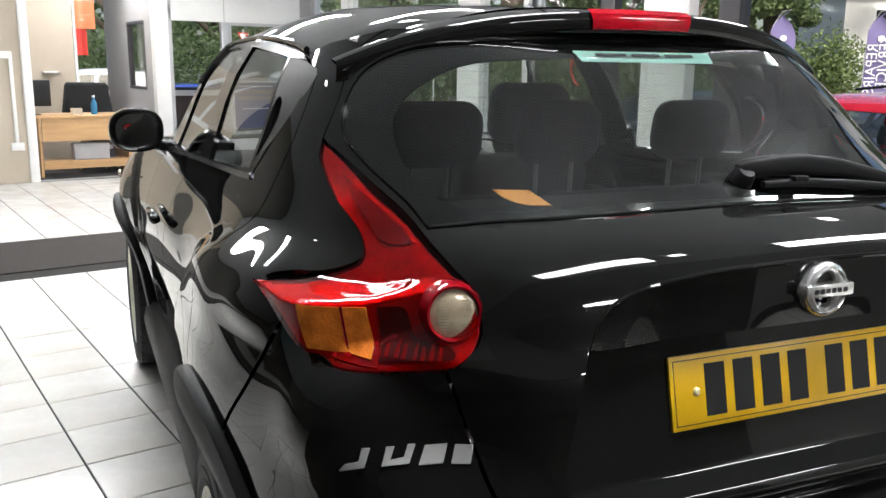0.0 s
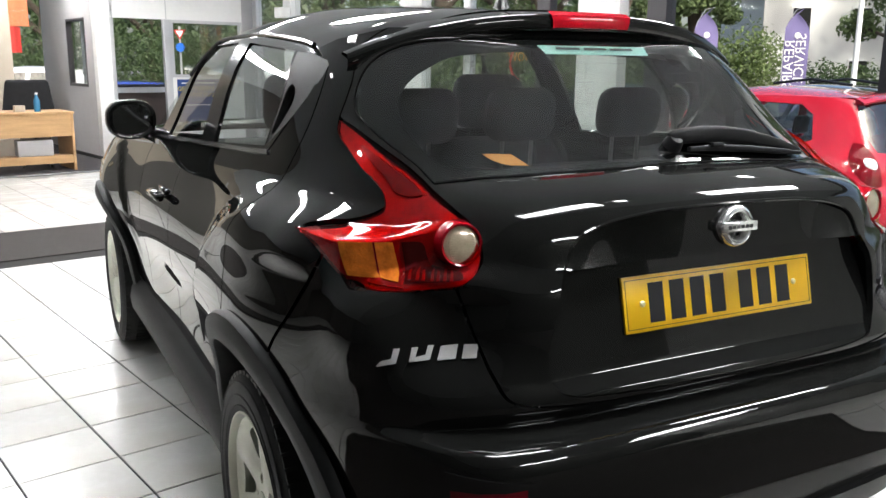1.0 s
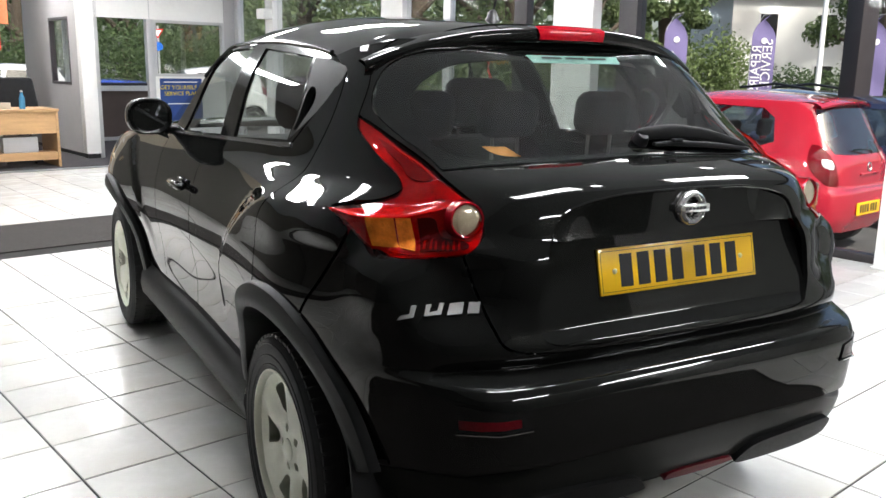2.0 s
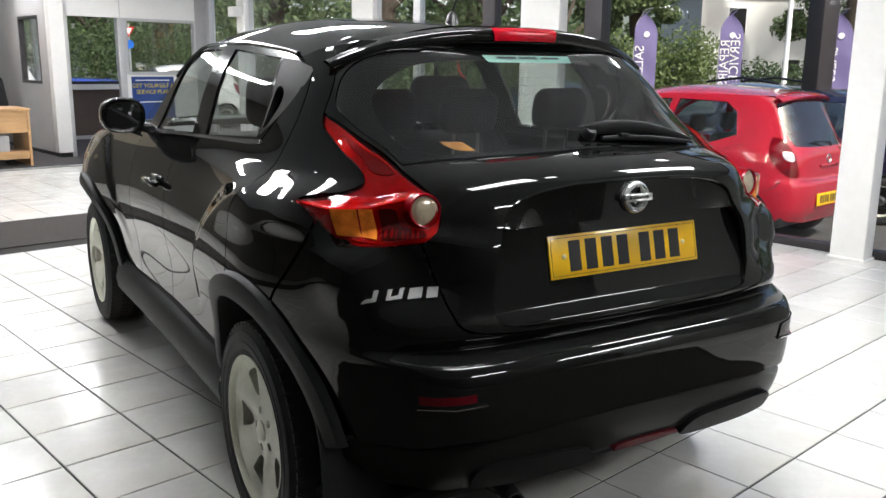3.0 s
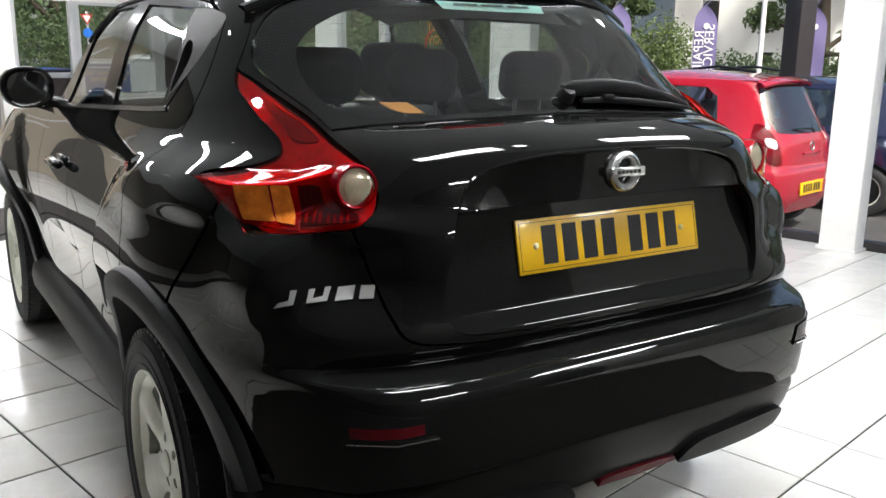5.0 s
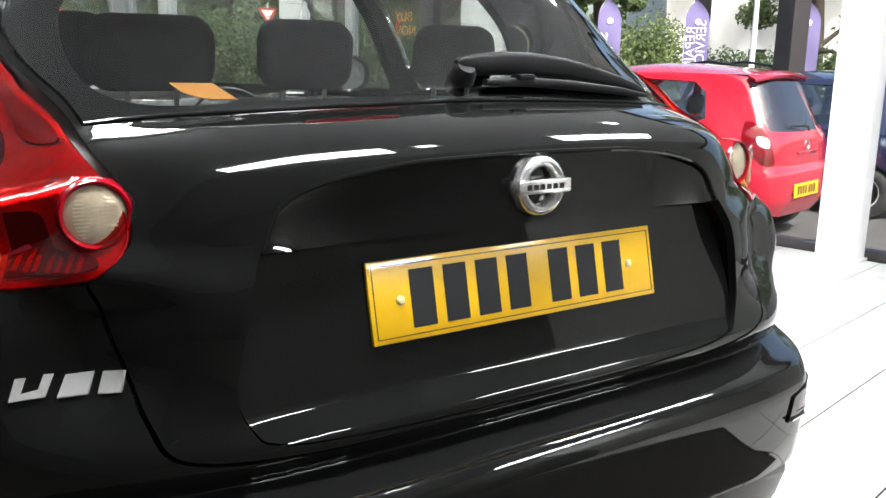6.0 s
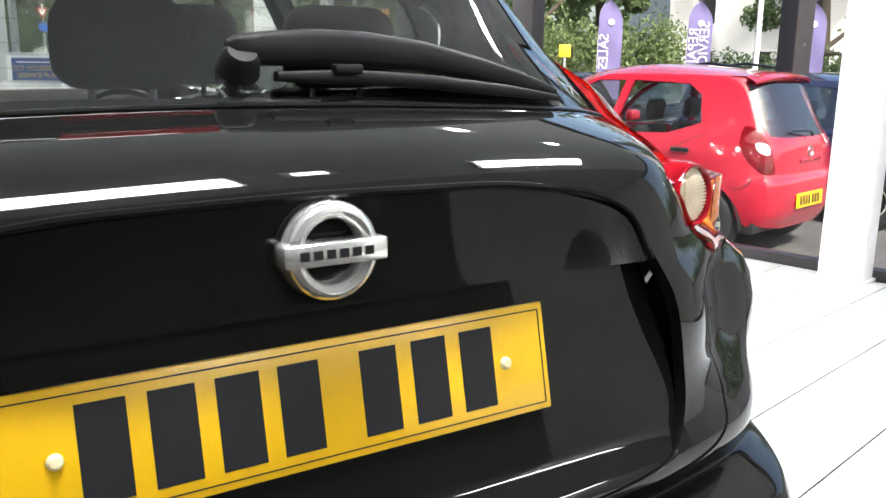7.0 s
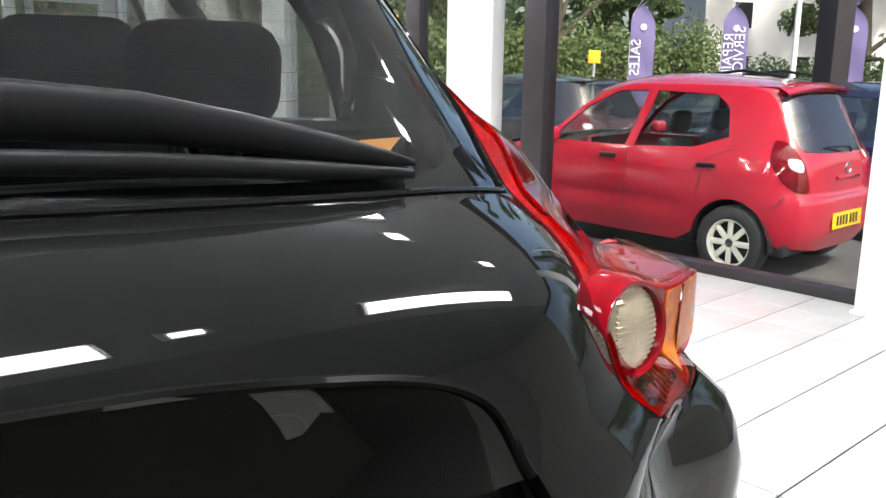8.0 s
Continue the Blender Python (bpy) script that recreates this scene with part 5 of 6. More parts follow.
def small_car(name, label, at, paint, detail=True, group=""):
    car = thing(name, label, "car", at, group)
    g = .05 if detail else .09
    S = at_side
    WIN2 = both(smooth_loop([(0, .985), (.3, .985), (.47, .995, 1), (.53, 1.1), (.58, 1.25), (.60, 1.40, 1), (.3, 1.42), (0, 1.425)], 3, False))
    rear_p = smooth_loop([(*S(.10, 1.08), 1), (*S(.40, .985), 1), (*S(.98, .955), 1), (*S(.86, 1.40), 1), (*S(.30, 1.385), 1), (*S(.14, 1.30), 1)], 3)
    front_p = smooth_loop([(*S(1.06, .953), 1), (*S(1.92, .94), 1), (*S(1.55, 1.25), 1), (*S(1.25, 1.39), 1), (*S(.95, 1.40), 1)], 3)
    tail2 = smooth_loop([(.645, 1.075, 1), (.575, 1.06), (.52, .99), (.478, .88), (.452, .74), (.465, .705, 1), (.54, .715), (.625, .80), (.678, .91), (.672, 1.0)], 4)
    top = [S(y, float(curve(y, -.2, 1.44, .3, 1.46, 1.1, 1.45, 1.5, 1.32, 1.95, .97))) for y in np.linspace(.3, 1.95, 14)]
    shell = np.concatenate([[(0, 1.47), (.55, 1.46), (.85, 1.455)], top, [(3.0, .92), (3.3, .85), (3.3, .35)], side_arch(2.38, .34, 8, 172), [S(1.9, .24), S(.5, .24)], side_arch(0, .34, 8, 165), [(.665, .345), (.64, .312), (.60, .285), (.3, .25), (0, .25)]])
    shell = np.concatenate([shell, (shell * (-1, 1))[::-1][1:-1]])
    mirrored = lambda p: (p * (-1, 1))[::-1]  # noqa: E731
    b = patch("body", shell, small_skin, paint, car, g, [WIN2, rear_p, mirrored(rear_p), front_p, mirrored(front_p), tail2, mirrored(tail2)], gap=.001, depth=.02)
    for sd in (False, True):
        for nm, p in (("rear_side_window", rear_p), ("front_side_window", front_p)):
            patch(nm, p, small_skin, "clear_glass" if detail else "glass", car, .12, mirror=sd, gap=0, depth=.003, offset=-.008)
        lamp = patch("tail_lamp", tail2, small_skin, "maroon_lens", car, .03, mirror=sd, gap=.001, offset=.006, depth=.02, label="dark red tail lamp with a clear reversing window")
        patch("reversing_window", smooth_loop([(.575, .945), (.512, .935), (.495, .885), (.51, .855), (.565, .875), (.585, .91)], 3), small_skin, "pale_lens", lamp, .03, mirror=sd, gap=0, offset=.009, depth=.004)
        patch("lower_window", smooth_loop([(.57, .78), (.49, .80), (.485, .74), (.51, .715), (.56, .74)], 3), small_skin, "dark_lens", lamp, .03, mirror=sd, gap=0, offset=.009, depth=.004)
        if detail:
            for y in (.24, 1.2):
                bm = boxed(-.012, .012, -.085, .085, -.018, .018, .01, pose((1 if sd else -1) * .795, y, .86))
                part("door_handle", bm, "black", car)
            for sl in ([S(1.02, .95), S(1.02, .6), S(1.05, .33)], [S(.02, 1.0), S(.25, .9), S(.30, .7), S(.33, .62)], [S(2.0, .93), S(1.95, .6), S(1.98, .33)], [(.60, .70), (.62, .64), (.66, .60), (.71, .58)], [(.47, .70), (.44, .675), (.2, .67), (0, .67)]):
                pts = smooth_loop(sl, 5, False)
                patch("panel_gap", np.concatenate([pts + (.0035, 0.0015), (pts - (.0035, .0015))[::-1]]), small_skin, "ink", b, .2, mirror=sd, gap=0, offset=.0015, depth=.001)
            patch("door_fold", np.array([S(.1, .80), S(1.9, .84), S(1.9, .832), S(.1, .792)]), small_skin, paint, b, .1, mirror=sd, gap=0, offset=.004, depth=.004)
        for y0 in (0, 2.38):
            w = new("wheel")
            w.parent = car
            sg = 1 if sd else -1
            c = pose(sg * .70, y0, .285)
            part("tyre", lathe([(.18, -.08), (.2, -.088), (.25, -.09), (.275, -.08), (.285, -.05), (.285, .05), (.275, .08), (.25, .09), (.2, .088), (.18, .08)], 40), "rubber", w).matrix_basis = c
            rim = part("rim", lathe([(.0, .03), (.03, .062), (.05, .055), (.06, .05)], 24), "steel", w)
            rim.matrix_basis = c @ Matrix.Scale(sg, 4, (1, 0, 0))
            lip = part("rim_lip", lathe([(.168, .06), (.18, .082), (.187, .082), (.178, .03), (.165, .02)], 40), "alloy", w)
            lip.matrix_basis = c @ Matrix.Scale(sg, 4, (1, 0, 0))
            part("rim_back", lathe([(.02, .0), (.175, .0), (.175, -.02)], 32), "inside", w).matrix_basis = c @ Matrix.Scale(sg, 4, (1, 0, 0))
            if detail:
                for k in range(8):
                    bm = boxed(.04, .062, -.022, .022, .03, .178, .006)
                    part("spoke", bm, "alloy", w).matrix_basis = c @ Matrix.Scale(sg, 4, (1, 0, 0)) @ Matrix.Rotation(2 * math.pi * k / 8, 4, "X")
            part("arch_liner", grid_mesh([[(sg * xx, y0 + .335 * math.cos(a), .285 + .335 * math.sin(a)) for xx in (.78, .45)] for a in np.linspace(-.1, math.pi + .1, 16)]), "inside", w)
        part("door_mirror", boxed(-.09, .09, -.05, .06, -.06, .06, .04, pose((1 if sd else -1) * .86, 1.80, 1.0), 3), paint, car)
    patch("rear_window", WIN2, small_skin, "sky_glass" if detail else "glass", car, .1, gap=0, depth=.003, offset=-.008)
    rows = []
    for y in np.linspace(-.24, 1.52, 18):
        zd = float(curve(y, -.24, 1.455, .3, 1.455, 1.1, 1.445, 1.5, 1.33))
        wd = float(curve(zd, 1.2, .66, 1.4, .585, 1.5, .53)) - .004
        wd *= float(curve(y, -.24, .86, .2, 1.0, 1.5, 1.0))
        mid = float(curve(y, -.24, 1.475, .3, 1.52, .8, 1.54, 1.3, 1.50, 1.52, 1.44))
        rows.append([(u * wd, y, zd + (mid - zd) * (1 - abs(u) ** 3.2)) for u in np.linspace(-1, 1, 21)])
    part("roof", grid_mesh(rows), paint, car)
    part("windscreen", grid_mesh([[(u * (.56 + .12 * t), 1.5 + .7 * t - .12 * u * u, 1.435 - .46 * t - .08 * (1 - t) * abs(u) ** 3) for u in np.linspace(-1, 1, 13)] for t in np.linspace(0, 1, 8)]), "glass", car)
    part("bonnet", grid_mesh([[(u * .72, 2.05 + .85 * t - .1 * u * u, .98 - .16 * t * t - .03 * abs(u) ** 3) for u in np.linspace(-1, 1, 13)] for t in np.linspace(0, 1, 8)]), paint, car)
    part("cabin_floor", boxed(-.68, .68, -.42, 2.7, .22, .45, .03), "inside", car)
    for x in (-.33, .33):
        for y in (.35, 1.05):
            part("seat_back", boxed(-.23, .23, -.06, .06, 0, .55, .05, pose(x, y - .1, .48, 14, 0, 0), 2), "seat", car)
            part("headrest", boxed(-.12, .12, -.045, .045, 0, .19, .045, pose(x, y - .25, 1.05, 8, 0, 0), 3), "seat", car)
    if detail:
        p = part("number_plate", boxed(-.26, .26, -.06, .06, -.003, .004, .002), "plate", car, "yellow number plate with dark bars")
        p.matrix_basis = pose(-.03, -.594, .48, 88, 0, 0)
        for k in range(7):
            o = part("plate_bar", boxed(-.195 + k * .054 + (.02 if k > 3 else 0), -.16 + k * .054 + (.02 if k > 3 else 0), -.038, .038, .003, .0055), "ink", p, flat=True)
        bd = part("badge", lathe([(.03, 0), (.035, .006), (.045, .006), (.048, 0)], 24, "z"), "chrome", car)
        bd.matrix_basis = pose(0, -.548, .86, 84, 0, 0)
        part("wiper", tube([(.0, -.55, .99), (-.03, -.555, 1.02), (-.12, -.54, 1.03), (-.3, -.50, 1.03)], .012, 8, .6), "black", car)
        rows = []
        for a in np.linspace(-.54, .54, 21):
            k = (abs(a) / .54) ** 2.4
            rows.append([(a, -.18, 1.492 - .04 * k), (a, -.30 + .06 * k, 1.476 - .05 * k), (a, -.345 + .08 * k, 1.458 - .05 * k), (a, -.335 + .08 * k, 1.44 - .05 * k), (a, -.26 + .06 * k, 1.436 - .05 * k)])
        part("roof_spoiler", grid_mesh(rows), paint, car)
        part("tailgate_handle", boxed(-.2, .2, -.012, .012, -.012, .012, .006, pose(0, -.553, .80)), paint, car)
    return car


small_car("hatchback", "bright red small hatchback parked outside the shop front", ROOM @ pose(6.82, 2.38, GROUND) @ Matrix.Diagonal((1, 1, 1.045, 1)), "red_paint")
M["navy_paint"] = material("navy_car_paint", (0.012, 0.016, 0.045), 0.15, coat=1.0, vary=0.05)
M["dark_paint"] = material("dark_grey_car_paint", (0.03, 0.03, 0.034), 0.18, coat=1.0, vary=0.05)
M["white_paint"] = material("white_car_paint", (0.75, 0.75, 0.76), 0.2, coat=1.0, vary=0.04)
M["blue_paint"] = material("blue_car_paint", (0.01, 0.03, 0.3), 0.2, coat=1.0, vary=0.05)
row = "cars parked on the forecourt"
big, low = Matrix.Diagonal((1.14, 1.12, 1.10, 1)), Matrix.Diagonal((1.14, 1.12, 1.0, 1))
small_car("estate_car", "dark navy estate car parked on the forecourt", ROOM @ pose(9.35, 1.9, GROUND) @ low, "navy_paint", False, row)
small_car("estate_car", "dark grey estate car parked beside the red one", ROOM @ pose(9.2, 6.3, GROUND, 0, 0, 4) @ low, "dark_paint", False, row)
small_car("estate_car", "dark grey car with silver roof rails on the forecourt", ROOM @ pose(12.2, 4.6, GROUND, 0, 0, -6) @ low, "dark_paint", False, row)
small_car("estate_car", "white car parked on the road side", ROOM @ pose(5.0, 21.5, GROUND, 0, 0, 80) @ big, "white_paint", False, row)
small_car("estate_car", "blue car parked outside the office window", ROOM @ pose(5.6, 17.0, GROUND, 0, 0, 84) @ Matrix.Diagonal((1.1, 1.1, .92, 1)), "blue_paint", False, row)
small_car("estate_car", "white car parked outside the office window", ROOM @ pose(9.8, 20.2, GROUND, 0, 0, 78) @ big, "white_paint", False, row)
rail = thing("roof_bars", "black roof bars on the dark grey estate car", "roof bars", ROOM @ pose(12.2, 4.6, GROUND, 0, 0, -6))
for x in (-.5, .5):
    part("bar", tube([(x, .2, 1.54), (x, .9, 1.62), (x, 1.6, 1.54)], .022, 8), "black", rail)


# ---- planting ----
def leaf_material(name, colour, light):
    m = bpy.data.materials.new(name)
    m.use_nodes = True
    n, l = m.node_tree.nodes, m.node_tree.links
    b = n["Principled BSDF"]
    g = n.new("ShaderNodeNewGeometry")
    mx = n.new("ShaderNodeMix")
    mx.data_type = "RGBA"
    mx.inputs[6].default_value, mx.inputs[7].default_value = (*colour, 1), (*light, 1)
    l.new(g.outputs["Random Per Island"], mx.inputs[0]), l.new(mx.outputs[2], b.inputs["Base Color"])
    b.inputs["Roughness"].default_value = 0.6
    tr = n.new("ShaderNodeBsdfTranslucent")
    ms = n.new("ShaderNodeMixShader")
    ms.inputs[0].default_value = 0.35
    l.new(mx.outputs[2], tr.inputs[0])
    l.new(b.outputs[0], ms.inputs[1]), l.new(tr.outputs[0], ms.inputs[2]), l.new(ms.outputs[0], n["Material Output"].inputs[0])
    return m


M["leaf"] = leaf_material("tree_leaves", (0.07, 0.1, 0.04), (0.16, 0.22, 0.09))
M["leaf_dark"] = leaf_material("hedge_leaves", (0.045, 0.075, 0.03), (0.1, 0.15, 0.06))
M["leaf_light"] = leaf_material("shrub_leaves", (0.09, 0.13, 0.04), (0.2, 0.26, 0.1))
M["bark"] = material("tree_bark", (0.07, 0.055, 0.04), 0.9, vary=0.35, scale=8, stretch=(4, 4, 1), bump=1.0, bump_scale=30)
rng = np.random.default_rng(7)


def leaves(name, centres, sizes, count, leaf, mat, parent):
    """Many small leaves, in clumps round given centres."""
    c = np.asarray(centres, float)
    s = np.asarray(sizes, float)
    k = rng.integers(0, len(c), count)
    d = rng.normal(size=(count, 3))
    d /= np.linalg.norm(d, axis=1)[:, None]
    p = c[k] + d * s[k] * (rng.random((count, 1)) ** .45)
    a = rng.normal(size=(count, 3))
    a /= np.linalg.norm(a, axis=1)[:, None]
    b = np.cross(a, rng.normal(size=(count, 3)))
    b /= np.linalg.norm(b, axis=1)[:, None]
    sz = leaf * (.6 + .8 * rng.random((count, 1)))
    v = np.stack([p - a * sz, p + b * sz * .5, p + a * sz, p - b * sz * .5], 1).reshape(-1, 3)
    me = bpy.data.meshes.new(name)
    me.from_pydata(v.tolist(), [], np.arange(4 * count).reshape(-1, 4).tolist())
    ob = new(name, me)
    me.materials.append(M[mat])
    ob.parent = parent
    return ob


def tree(u, v, height, spread, mat, count=9500, leaf=.105, low=.35, label="broad leafy green tree by the road"):
    t = thing("tree", label, "tree", ROOM @ pose(u, v, GROUND), "trees along the road")
    lean = rng.normal(size=2) * .3
    trunk = tube([(0, 0, 0), (.1 * lean[0], .1 * lean[1], height * .2), (lean[0], lean[1], height * .5), (lean[0] * 1.4, lean[1] * 1.4, height * .85)], height * .032, 12, .35)
    part("trunk", trunk, "bark", t)
    cs, ss = [], []
    for k in range(16):
        a, r, h = rng.random() * 2 * math.pi, spread * (.25 + .6 * rng.random()), height * (low + (.97 - low) * rng.random())
        e = Vector((lean[0] + r * math.cos(a), lean[1] + r * math.sin(a), h))
        b0 = Vector((lean[0] * .7, lean[1] * .7, max(height * .2, h - r * .8)))
        if k < 9:
            part("limb", tube([b0, (b0 + e) / 2 + Vector((0, 0, .25)), e], height * .012, 7, .3), "bark", t)
        cs.append(e), ss.append(spread * (.22 + .2 * rng.random()) * np.array([1, 1, .75]))
    leaves("crown", cs, ss, count, leaf, mat, t)
    return t


def bank(u0, v0, u1, v1, height, depth, mat, count, leaf, label, name="hedge"):
    t = thing(name, label, name, ROOM @ pose(0, 0, GROUND))
    n = 46
    f = np.linspace(0, 1, n)
    c = np.stack([u0 + (u1 - u0) * f + rng.normal(size=n) * depth * .2, v0 + (v1 - v0) * f + rng.normal(size=n) * depth * .2, height * (.4 + .25 * rng.random(n))], -1)
    s = np.stack([np.full(n, math.hypot(u1 - u0, v1 - v0) / n * 1.6 + depth * .3), np.full(n, math.hypot(u1 - u0, v1 - v0) / n * 1.6 + depth * .3), height * (.38 + .2 * rng.random(n))], -1)
    o = leaves("foliage", c, s, count, leaf, mat, t)
    part("stems", tube([(u0, v0, 0), ((u0 + u1) / 2, (v0 + v1) / 2, height * .3), (u1, v1, 0)], .05, 6), "bark", t)
    return t


def polar_at(bearing, dist, u=-1.0, v=-1.4):
    return u + dist * math.sin(radians(bearing)), v + dist * math.cos(radians(bearing))


for b_, d_, h_, s_, m_, lo in ((31, 34, 12, 5, "leaf", .15), (38, 30, 11, 4.5, "leaf", .2), (45, 33, 13, 5, "leaf", .12), (50, 36, 10, 4, "leaf_light", .1), (55.0, 38, 13, 2.4, "leaf", .25),
                               (67.8, 35, 10, 2.7, "leaf", .12), (74, 38, 11, 4, "leaf_light", .15), (76, 36, 11, 5, "leaf", .1), (20, 36, 12, 5, "leaf_dark", .1), (24, 42, 13, 6, "leaf_dark", .1), (14, 40, 13, 6, "leaf_dark", .08)):
    tree(*polar_at(b_, d_), h_, s_, m_, low=lo)
bank(*polar_at(61, 33), *polar_at(75, 33), 2.0, .9, "leaf_dark", 14000, .065, "clipped dark green hedge along the pavement")
bank(*polar_at(46, 31), *polar_at(59.5, 32), 3.0, 1.6, "leaf_light", 15000, .08, "loose light green shrubs by the road", "shrub")
bank(*polar_at(28, 28), *polar_at(44, 26), 2.8, 1.5, "leaf", 14000, .085, "green shrubs by the road", "shrub")
bank(*polar_at(10, 30), *polar_at(27, 30), 3.0, 1.8, "leaf_dark", 26000, .05, "dense dark green shrubs across the road", "shrub")

# far woods close the view
wood = thing("far_trees", "distant dark green belt of trees", "trees", ROOM, kind="stuff")
cs = [(*polar_at(b_, 62 + 4 * math.sin(b_)), 3 + 5 * ((k * 7) % 5) / 5) for k, b_ in enumerate(np.linspace(-8, 100, 60))]
leaves("crowns", cs, [np.array([4.5, 4.5, 5.0])] * len(cs), 14000, .5, "leaf_dark", wood)
tagged(bpy.data.objects["crowns"], kind="stuff")

# white house
M["house_white"] = material("white_house_wall", (0.78, 0.77, 0.74), 0.8, vary=0.05, scale=1)
M["slate"] = material("grey_roof_slate", (0.12, 0.11, 0.11), 0.7, vary=0.2, scale=3)
hu, hv = polar_at(62.5, 44)
house = thing("house", "white plastered house with a grey roof behind the trees", "house", ROOM @ pose(hu, hv, GROUND, 0, 0, -40))
part("wall", boxed(-4.0, 4.0, -3, 3, 0, 5.2), "house_white", house)
bm = bmesh.new()
vs = [bm.verts.new(p) for p in ((-4.4, -3.4, 5.1), (4.4, -3.4, 5.1), (4.4, 3.4, 5.1), (-4.4, 3.4, 5.1), (-4.4, 0, 7.6), (4.4, 0, 7.6))]
for f in ((0, 1, 5, 4), (2, 3, 4, 5), (0, 4, 3), (1, 2, 5), (0, 3, 2, 1)):
    bm.faces.new([vs[i] for i in f])
part("roof", bm, "slate", house, flat=True)
for x in (-2.4, 0.2, 2.6):
    for z in (1.0, 3.2):
        wn_ = part("window", boxed(x - .45, x + .45, -3.06, -2.98, z, z + 1.2), "white", house)
        part("window_pane", boxed(x - .38, x + .38, -3.075, -3.05, z + .07, z + 1.13), "black", wn_)

# feather flags, street lamp, signs
M["flag"] = material("purple_flag_cloth", (0.17, 0.14, 0.29), 0.8, vary=0.08, scale=3)


def feather_flag(bearing, dist, words, label):
    u, v = polar_at(bearing, dist)
    f = thing("feather_flag", label, "flag", ROOM @ pose(u, v, GROUND, 0, 0, -bearing), "purple feather flags")
    part("pole", tube([(-.34, 0, 0), (-.34, 0, 2.4), (-.28, 0, 3.1), (-.05, 0, 3.5), (.2, 0, 3.55)], .015, 8, .5), "alu", f)
    rows = []
    for z in np.linspace(.5, 3.5, 24):
        r = .36 if z < 2.7 else .36 - .55 * ((z - 2.7) / .8) ** 2.2
        l_ = -.33 if z < 2.9 else -.33 + .45 * ((z - 2.9) / .6) ** 2
        rows.append([(l_ + (max(r, l_ + .02) - l_) * t, .025 * math.sin(z * 4 + t * 3), z) for t in np.linspace(0, 1, 8)])
    part("cloth", thick(grid_mesh(rows), .004), "flag", f)
    for k, w in enumerate(words):
        lettering("lettering", w, .40, pose(-.03 + .30 * k, -.045, 1.9, 90, 0, 0) @ pose(0, 0, 0, 0, 0, 90), "white", f, True)
    o = part("emblem", lathe([(0, -.004), (.09, -.004), (.09, .004), (0, .004)], 24), "white", f, "pale round emblem")
    o.matrix_basis = pose(.03, -.045, 2.75, 0, 0, 90)


feather_flag(55.3, 27, ("SALES",), "purple feather flag with pale lettering seen from behind")
feather_flag(60.7, 27.5, ("REPAIRS", "SERVICE &"), "purple feather flag with pale lettering seen from behind")
feather_flag(67.1, 28, ("SALES",), "purple feather flag with pale lettering seen from behind")
cu_, cv_ = polar_at(66.15, 13)
post = thing("canopy_post", "square dark post standing on the forecourt", "post", ROOM @ pose(cu_, cv_, GROUND, 0, 0, -20))
part("shaft", boxed(-.15, .15, -.15, .15, 0, 5.5, .01), "dark_frame", post)
part("foot_plate", boxed(-.22, .22, -.22, .22, 0, .03, .006), "dark_frame", post)
pu, pv = polar_at(64.1, 24)
tagged(part("lamp_post", tube([(pu, pv, GROUND), (pu, pv, 3), (pu, pv, 8)], .075, 10, .7), "white", at=ROOM), "tall white lamp post at the road side", "lamp post")
M["sign_blue"] = material("blue_road_sign", (0.01, 0.12, 0.5), 0.4, vary=0.05)
M["sign_red"] = material("red_road_sign", (0.55, 0.02, 0.02), 0.4, vary=0.05)
M["sign_yellow"] = material("yellow_sign", (0.8, 0.5, 0.03), 0.4, vary=0.05)


def road_sign(u, v, turn, z_tri, r_tri, z_disc, r_disc, label):
    sign = thing("road_sign", label, "road sign", ROOM @ pose(u, v, GROUND, 0, 0, turn), "road signs")
    part("post", tube([(0, 0, 0), (0, 0, z_tri + r_tri)], .025, 10), "alu", sign)

    def plate_of(name, r, y, mat, parent):
        bm = bmesh.new()
        bmesh.ops.create_cone(bm, cap_ends=True, segments=3, radius1=r, radius2=r, depth=.02, matrix=pose(0, y, z_tri, 90, 0, 0) @ pose(0, 0, 0, 0, 0, 180))
        return part(name, bm, mat, parent, flat=True)

    tri = plate_of("triangle", r_tri, -.05, "sign_red", sign)
    plate_of("triangle_centre", r_tri * .64, -.055, "white", tri)
    part("disc", lathe([(0, -.01), (r_disc, -.01), (r_disc, .01), (0, .01)], 28), "sign_blue", sign).matrix_basis = pose(0, -.05, z_disc, 0, 0, 90)


road_sign(6.46, 18.0, -24, 2.46, .15, 2.14, .1, "give way triangle above a round blue road sign on a post")
road_sign(12.76, 19.46, -34, 2.3 - GROUND, .3, 1.78 - GROUND, .2, "give way triangle above a round blue sign at the far roadside")
yu, yv = polar_at(52.6, 22)
ys = thing("yellow_sign", "small yellow sign on a post by the road", "road sign", ROOM @ pose(yu, yv, GROUND, 0, 0, -52))
part("post", tube([(0, 0, 0), (0, 0, 1.75)], .03, 8), "alu", ys)
part("board", boxed(-.14, .14, -.04, -.02, 1.7, 2.0, .01), "sign_yellow", ys)

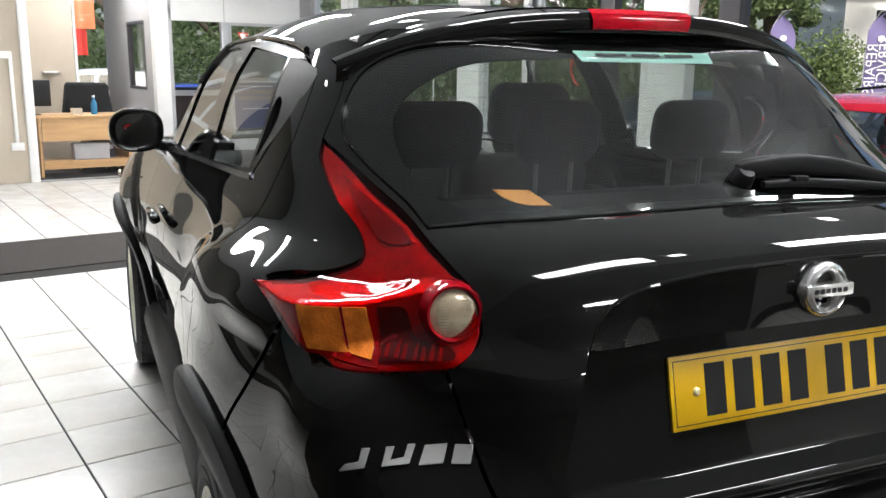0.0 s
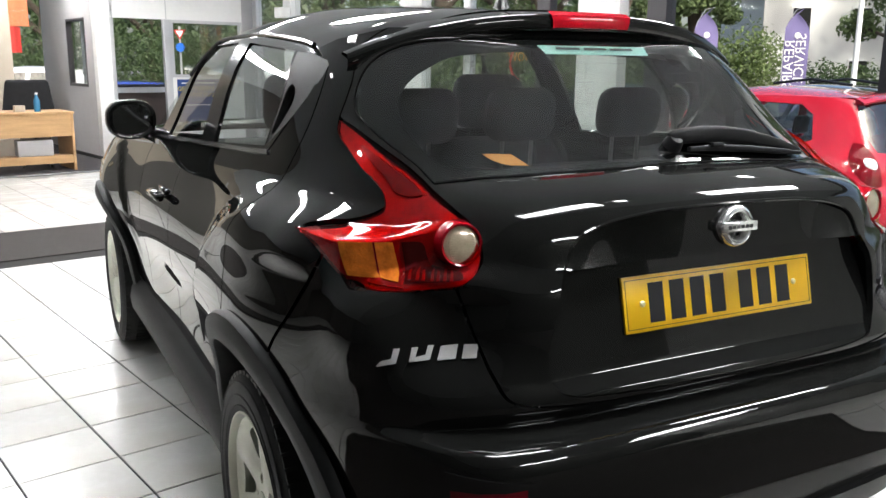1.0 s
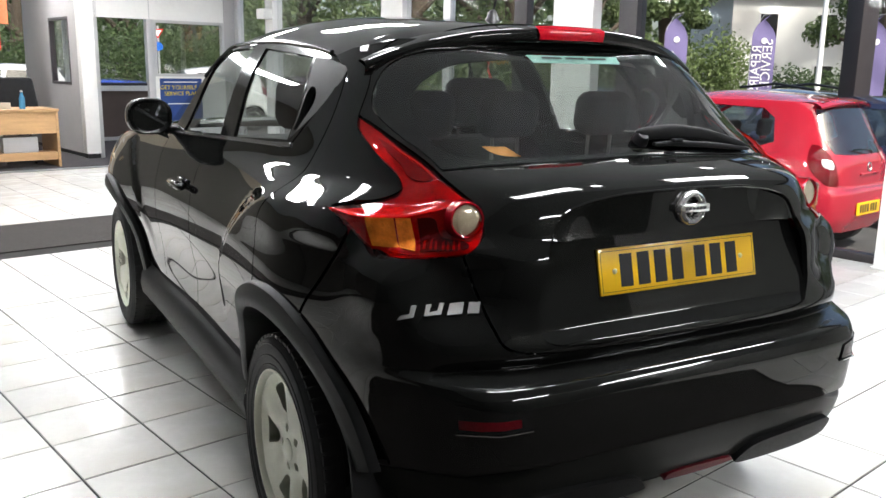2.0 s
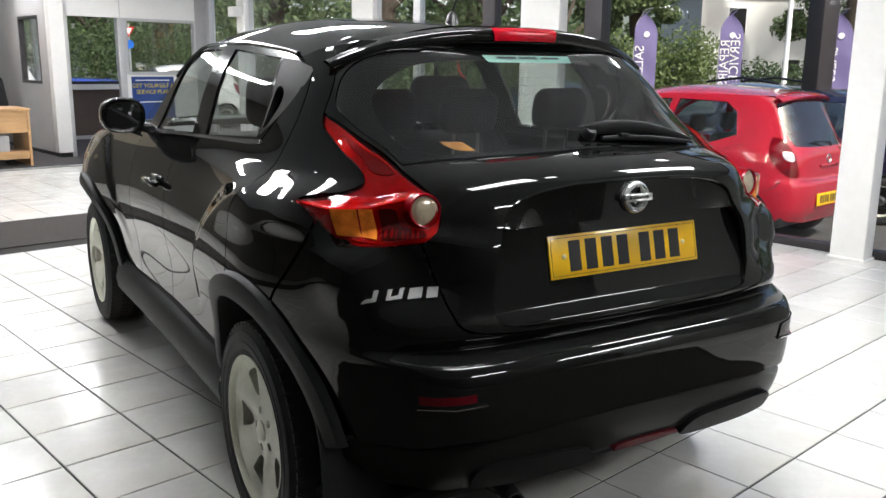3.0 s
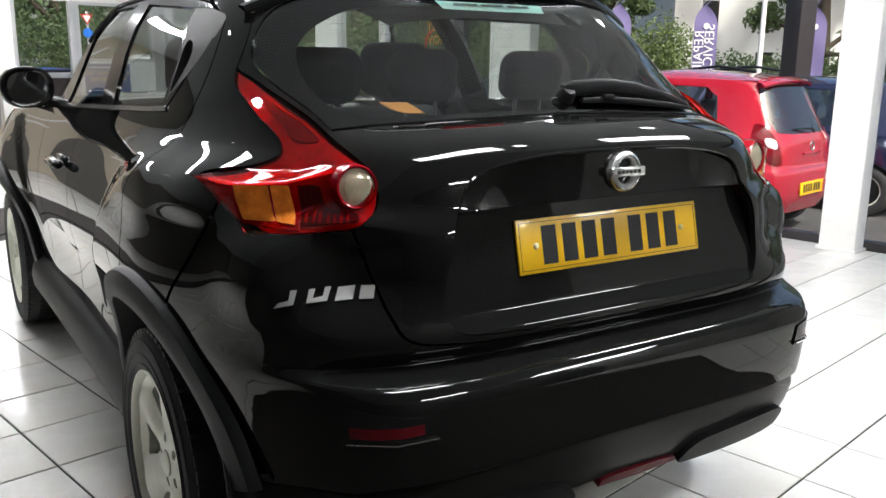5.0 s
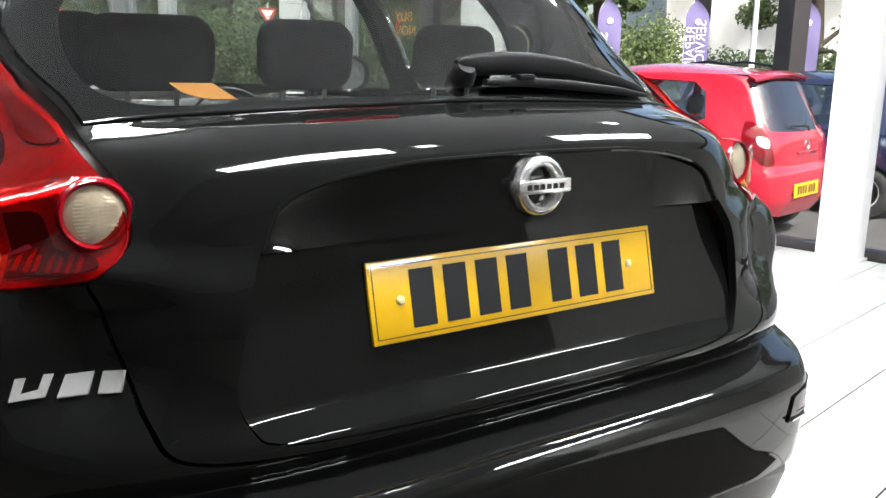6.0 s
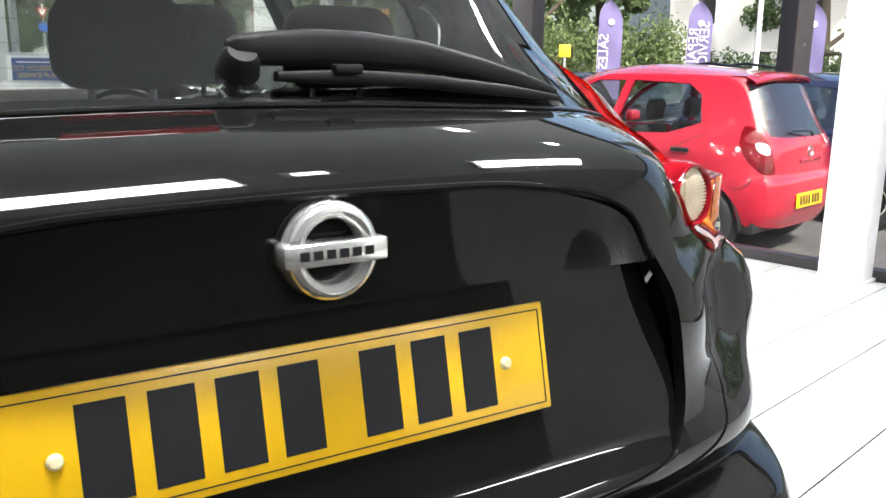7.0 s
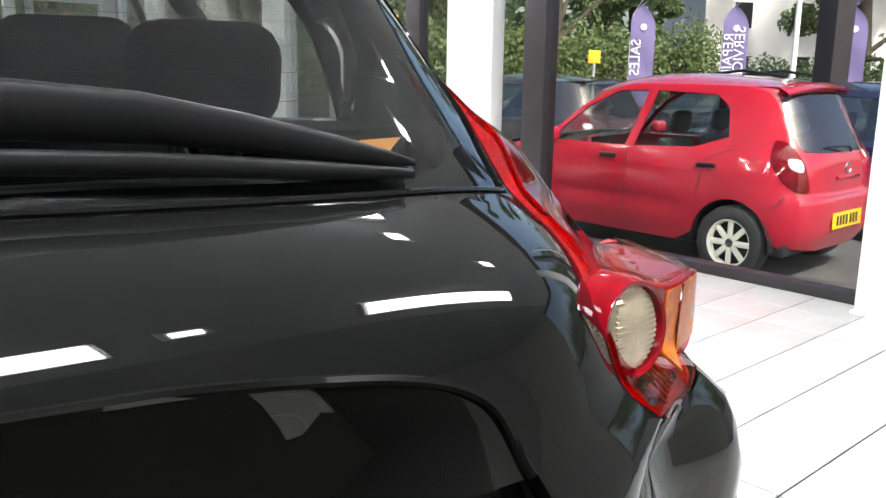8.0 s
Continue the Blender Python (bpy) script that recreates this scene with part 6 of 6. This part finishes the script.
M["banner_orange"] = material("orange_banner_cloth", (0.75, 0.22, 0.1), 0.7, vary=0.12, scale=3)
M["banner_red"] = material("red_banner_cloth", (0.6, 0.05, 0.04), 0.7, vary=0.12, scale=3)
banner = thing("hanging_banner", "orange and red banner on a pole outside the office window", "banner", ROOM @ pose(2.36, 16.0, GROUND))
part("pole", tube([(0, 0, 0), (0, 0, 1.6), (0, 0, 3.3)], .03, 8), "white", banner)
part("upper_cloth", thick(grid_mesh([[(.02 + .36 * t, .02 * math.sin(6 * t + z), z) for t in np.linspace(0, 1, 9)] for z in np.linspace(2.43, 3.25, 7)]), .004), "banner_orange", banner)
part("lower_cloth", thick(grid_mesh([[(.02 + .2 * t, .02 * math.sin(6 * t + z), z) for t in np.linspace(0, 1, 9)] for z in np.linspace(1.95, 2.42, 5)]), .004), "banner_red", banner)

# window lettering seen from inside the shop
M["orange_print"] = material("orange_window_vinyl", (0.85, 0.35, 0.03), 0.5, vary=0.05)
M["red_print"] = material("red_window_vinyl", (0.75, 0.05, 0.03), 0.5, vary=0.05)
vinyl = thing("window_vinyl", "orange buy now lettering with a red swirl on the glass", "window sticker", ROOM @ pose(U1 - .012, 4.86, 1.45, 0, 0, -90))
for k, w in enumerate(("BUY", "NOW")):
    lettering("lettering", w, .13, pose(0, 0, .09 - .13 * k, 90, 0, 0), "orange_print", vinyl, True)
part("swirl", tube([(.02 + .16 * math.sin(a), 0, -.06 + .17 * math.cos(a)) for a in np.linspace(-.3, -2.9, 14)], .013, 6), "red_print", vinyl)




# ---- floor tiles: the nearest stretch piece by piece, the rest joined ----
def tile_data(size):
    h, c, d = size / 2 - .0032, .0018, .003
    v = [(-h, -h, -d), (h, -h, -d), (h, h, -d), (-h, h, -d), (-h + c, -h + c, 0), (h - c, -h + c, 0), (h - c, h - c, 0), (-h + c, h - c, 0)]
    return v, [(4, 5, 6, 7), (0, 1, 5, 4), (1, 2, 6, 5), (2, 3, 7, 6), (3, 0, 4, 7)]


def row_edge(j):
    """Where a course of tiles begins; the courses behind the car were laid a little wider."""
    return TV + TILE * (j + {-1: .07, 0: .12, 1: .13}.get(j, 0))


tv, tf = tile_data(TILE)
tile_mesh = bpy.data.meshes.new("tile")
tile_mesh.from_pydata(tv, [], tf)
tile_mesh.materials.append(M["tile"])
rest_v, rest_f = [], []
made = 0
for i in range(int((U0 - TU) / TILE) - 1, int((U1 - TU) / TILE) + 2):
    for j in range(int((V0 - TV) / TILE) - 1, int((9.68 - TV) / TILE) + 1):
        u, v, wide = TU + (i + .5) * TILE, (row_edge(j) + row_edge(j + 1)) / 2, (row_edge(j + 1) - row_edge(j)) / TILE
        if u < U0 + .1 or u > U1 - .05 or v < V0 + .1 or v > 9.68 - .1 or 4.84 - .12 < v < 5.95 + .12 or (v < -1.25 and u < 1.2) or (u < -.89 and v < .18) or (u < .02 and v < -.82):
            continue
        lift = .0004 * math.sin(i * 12.9 + j * 78.2)
        if -2.1 < u < 4.6 and -1.0 < v < 4.0 and made < 300:
            o = new("tile", tile_mesh)
            o.parent = floor
            o.matrix_parent_inverse = floor.matrix_world.inverted()
            o.matrix_basis = ROOM @ pose(u, v, lift, .04 * math.sin(i * 3.1 + j), .04 * math.cos(j * 5.3 + i), 0) @ Matrix.Diagonal((1, wide, 1, 1))
            made += 1
        else:
            k = len(rest_v)
            rest_v += [(a + u, b * wide + v, c + lift) for a, b, c in tv]
            rest_f += [tuple(k + q for q in f) for f in tf]
me = bpy.data.meshes.new("tiles")
me.from_pydata(rest_v, [], rest_f)
me.materials.append(M["tile"])
o = tagged(new("tiles", me), kind="stuff")
o.parent = floor
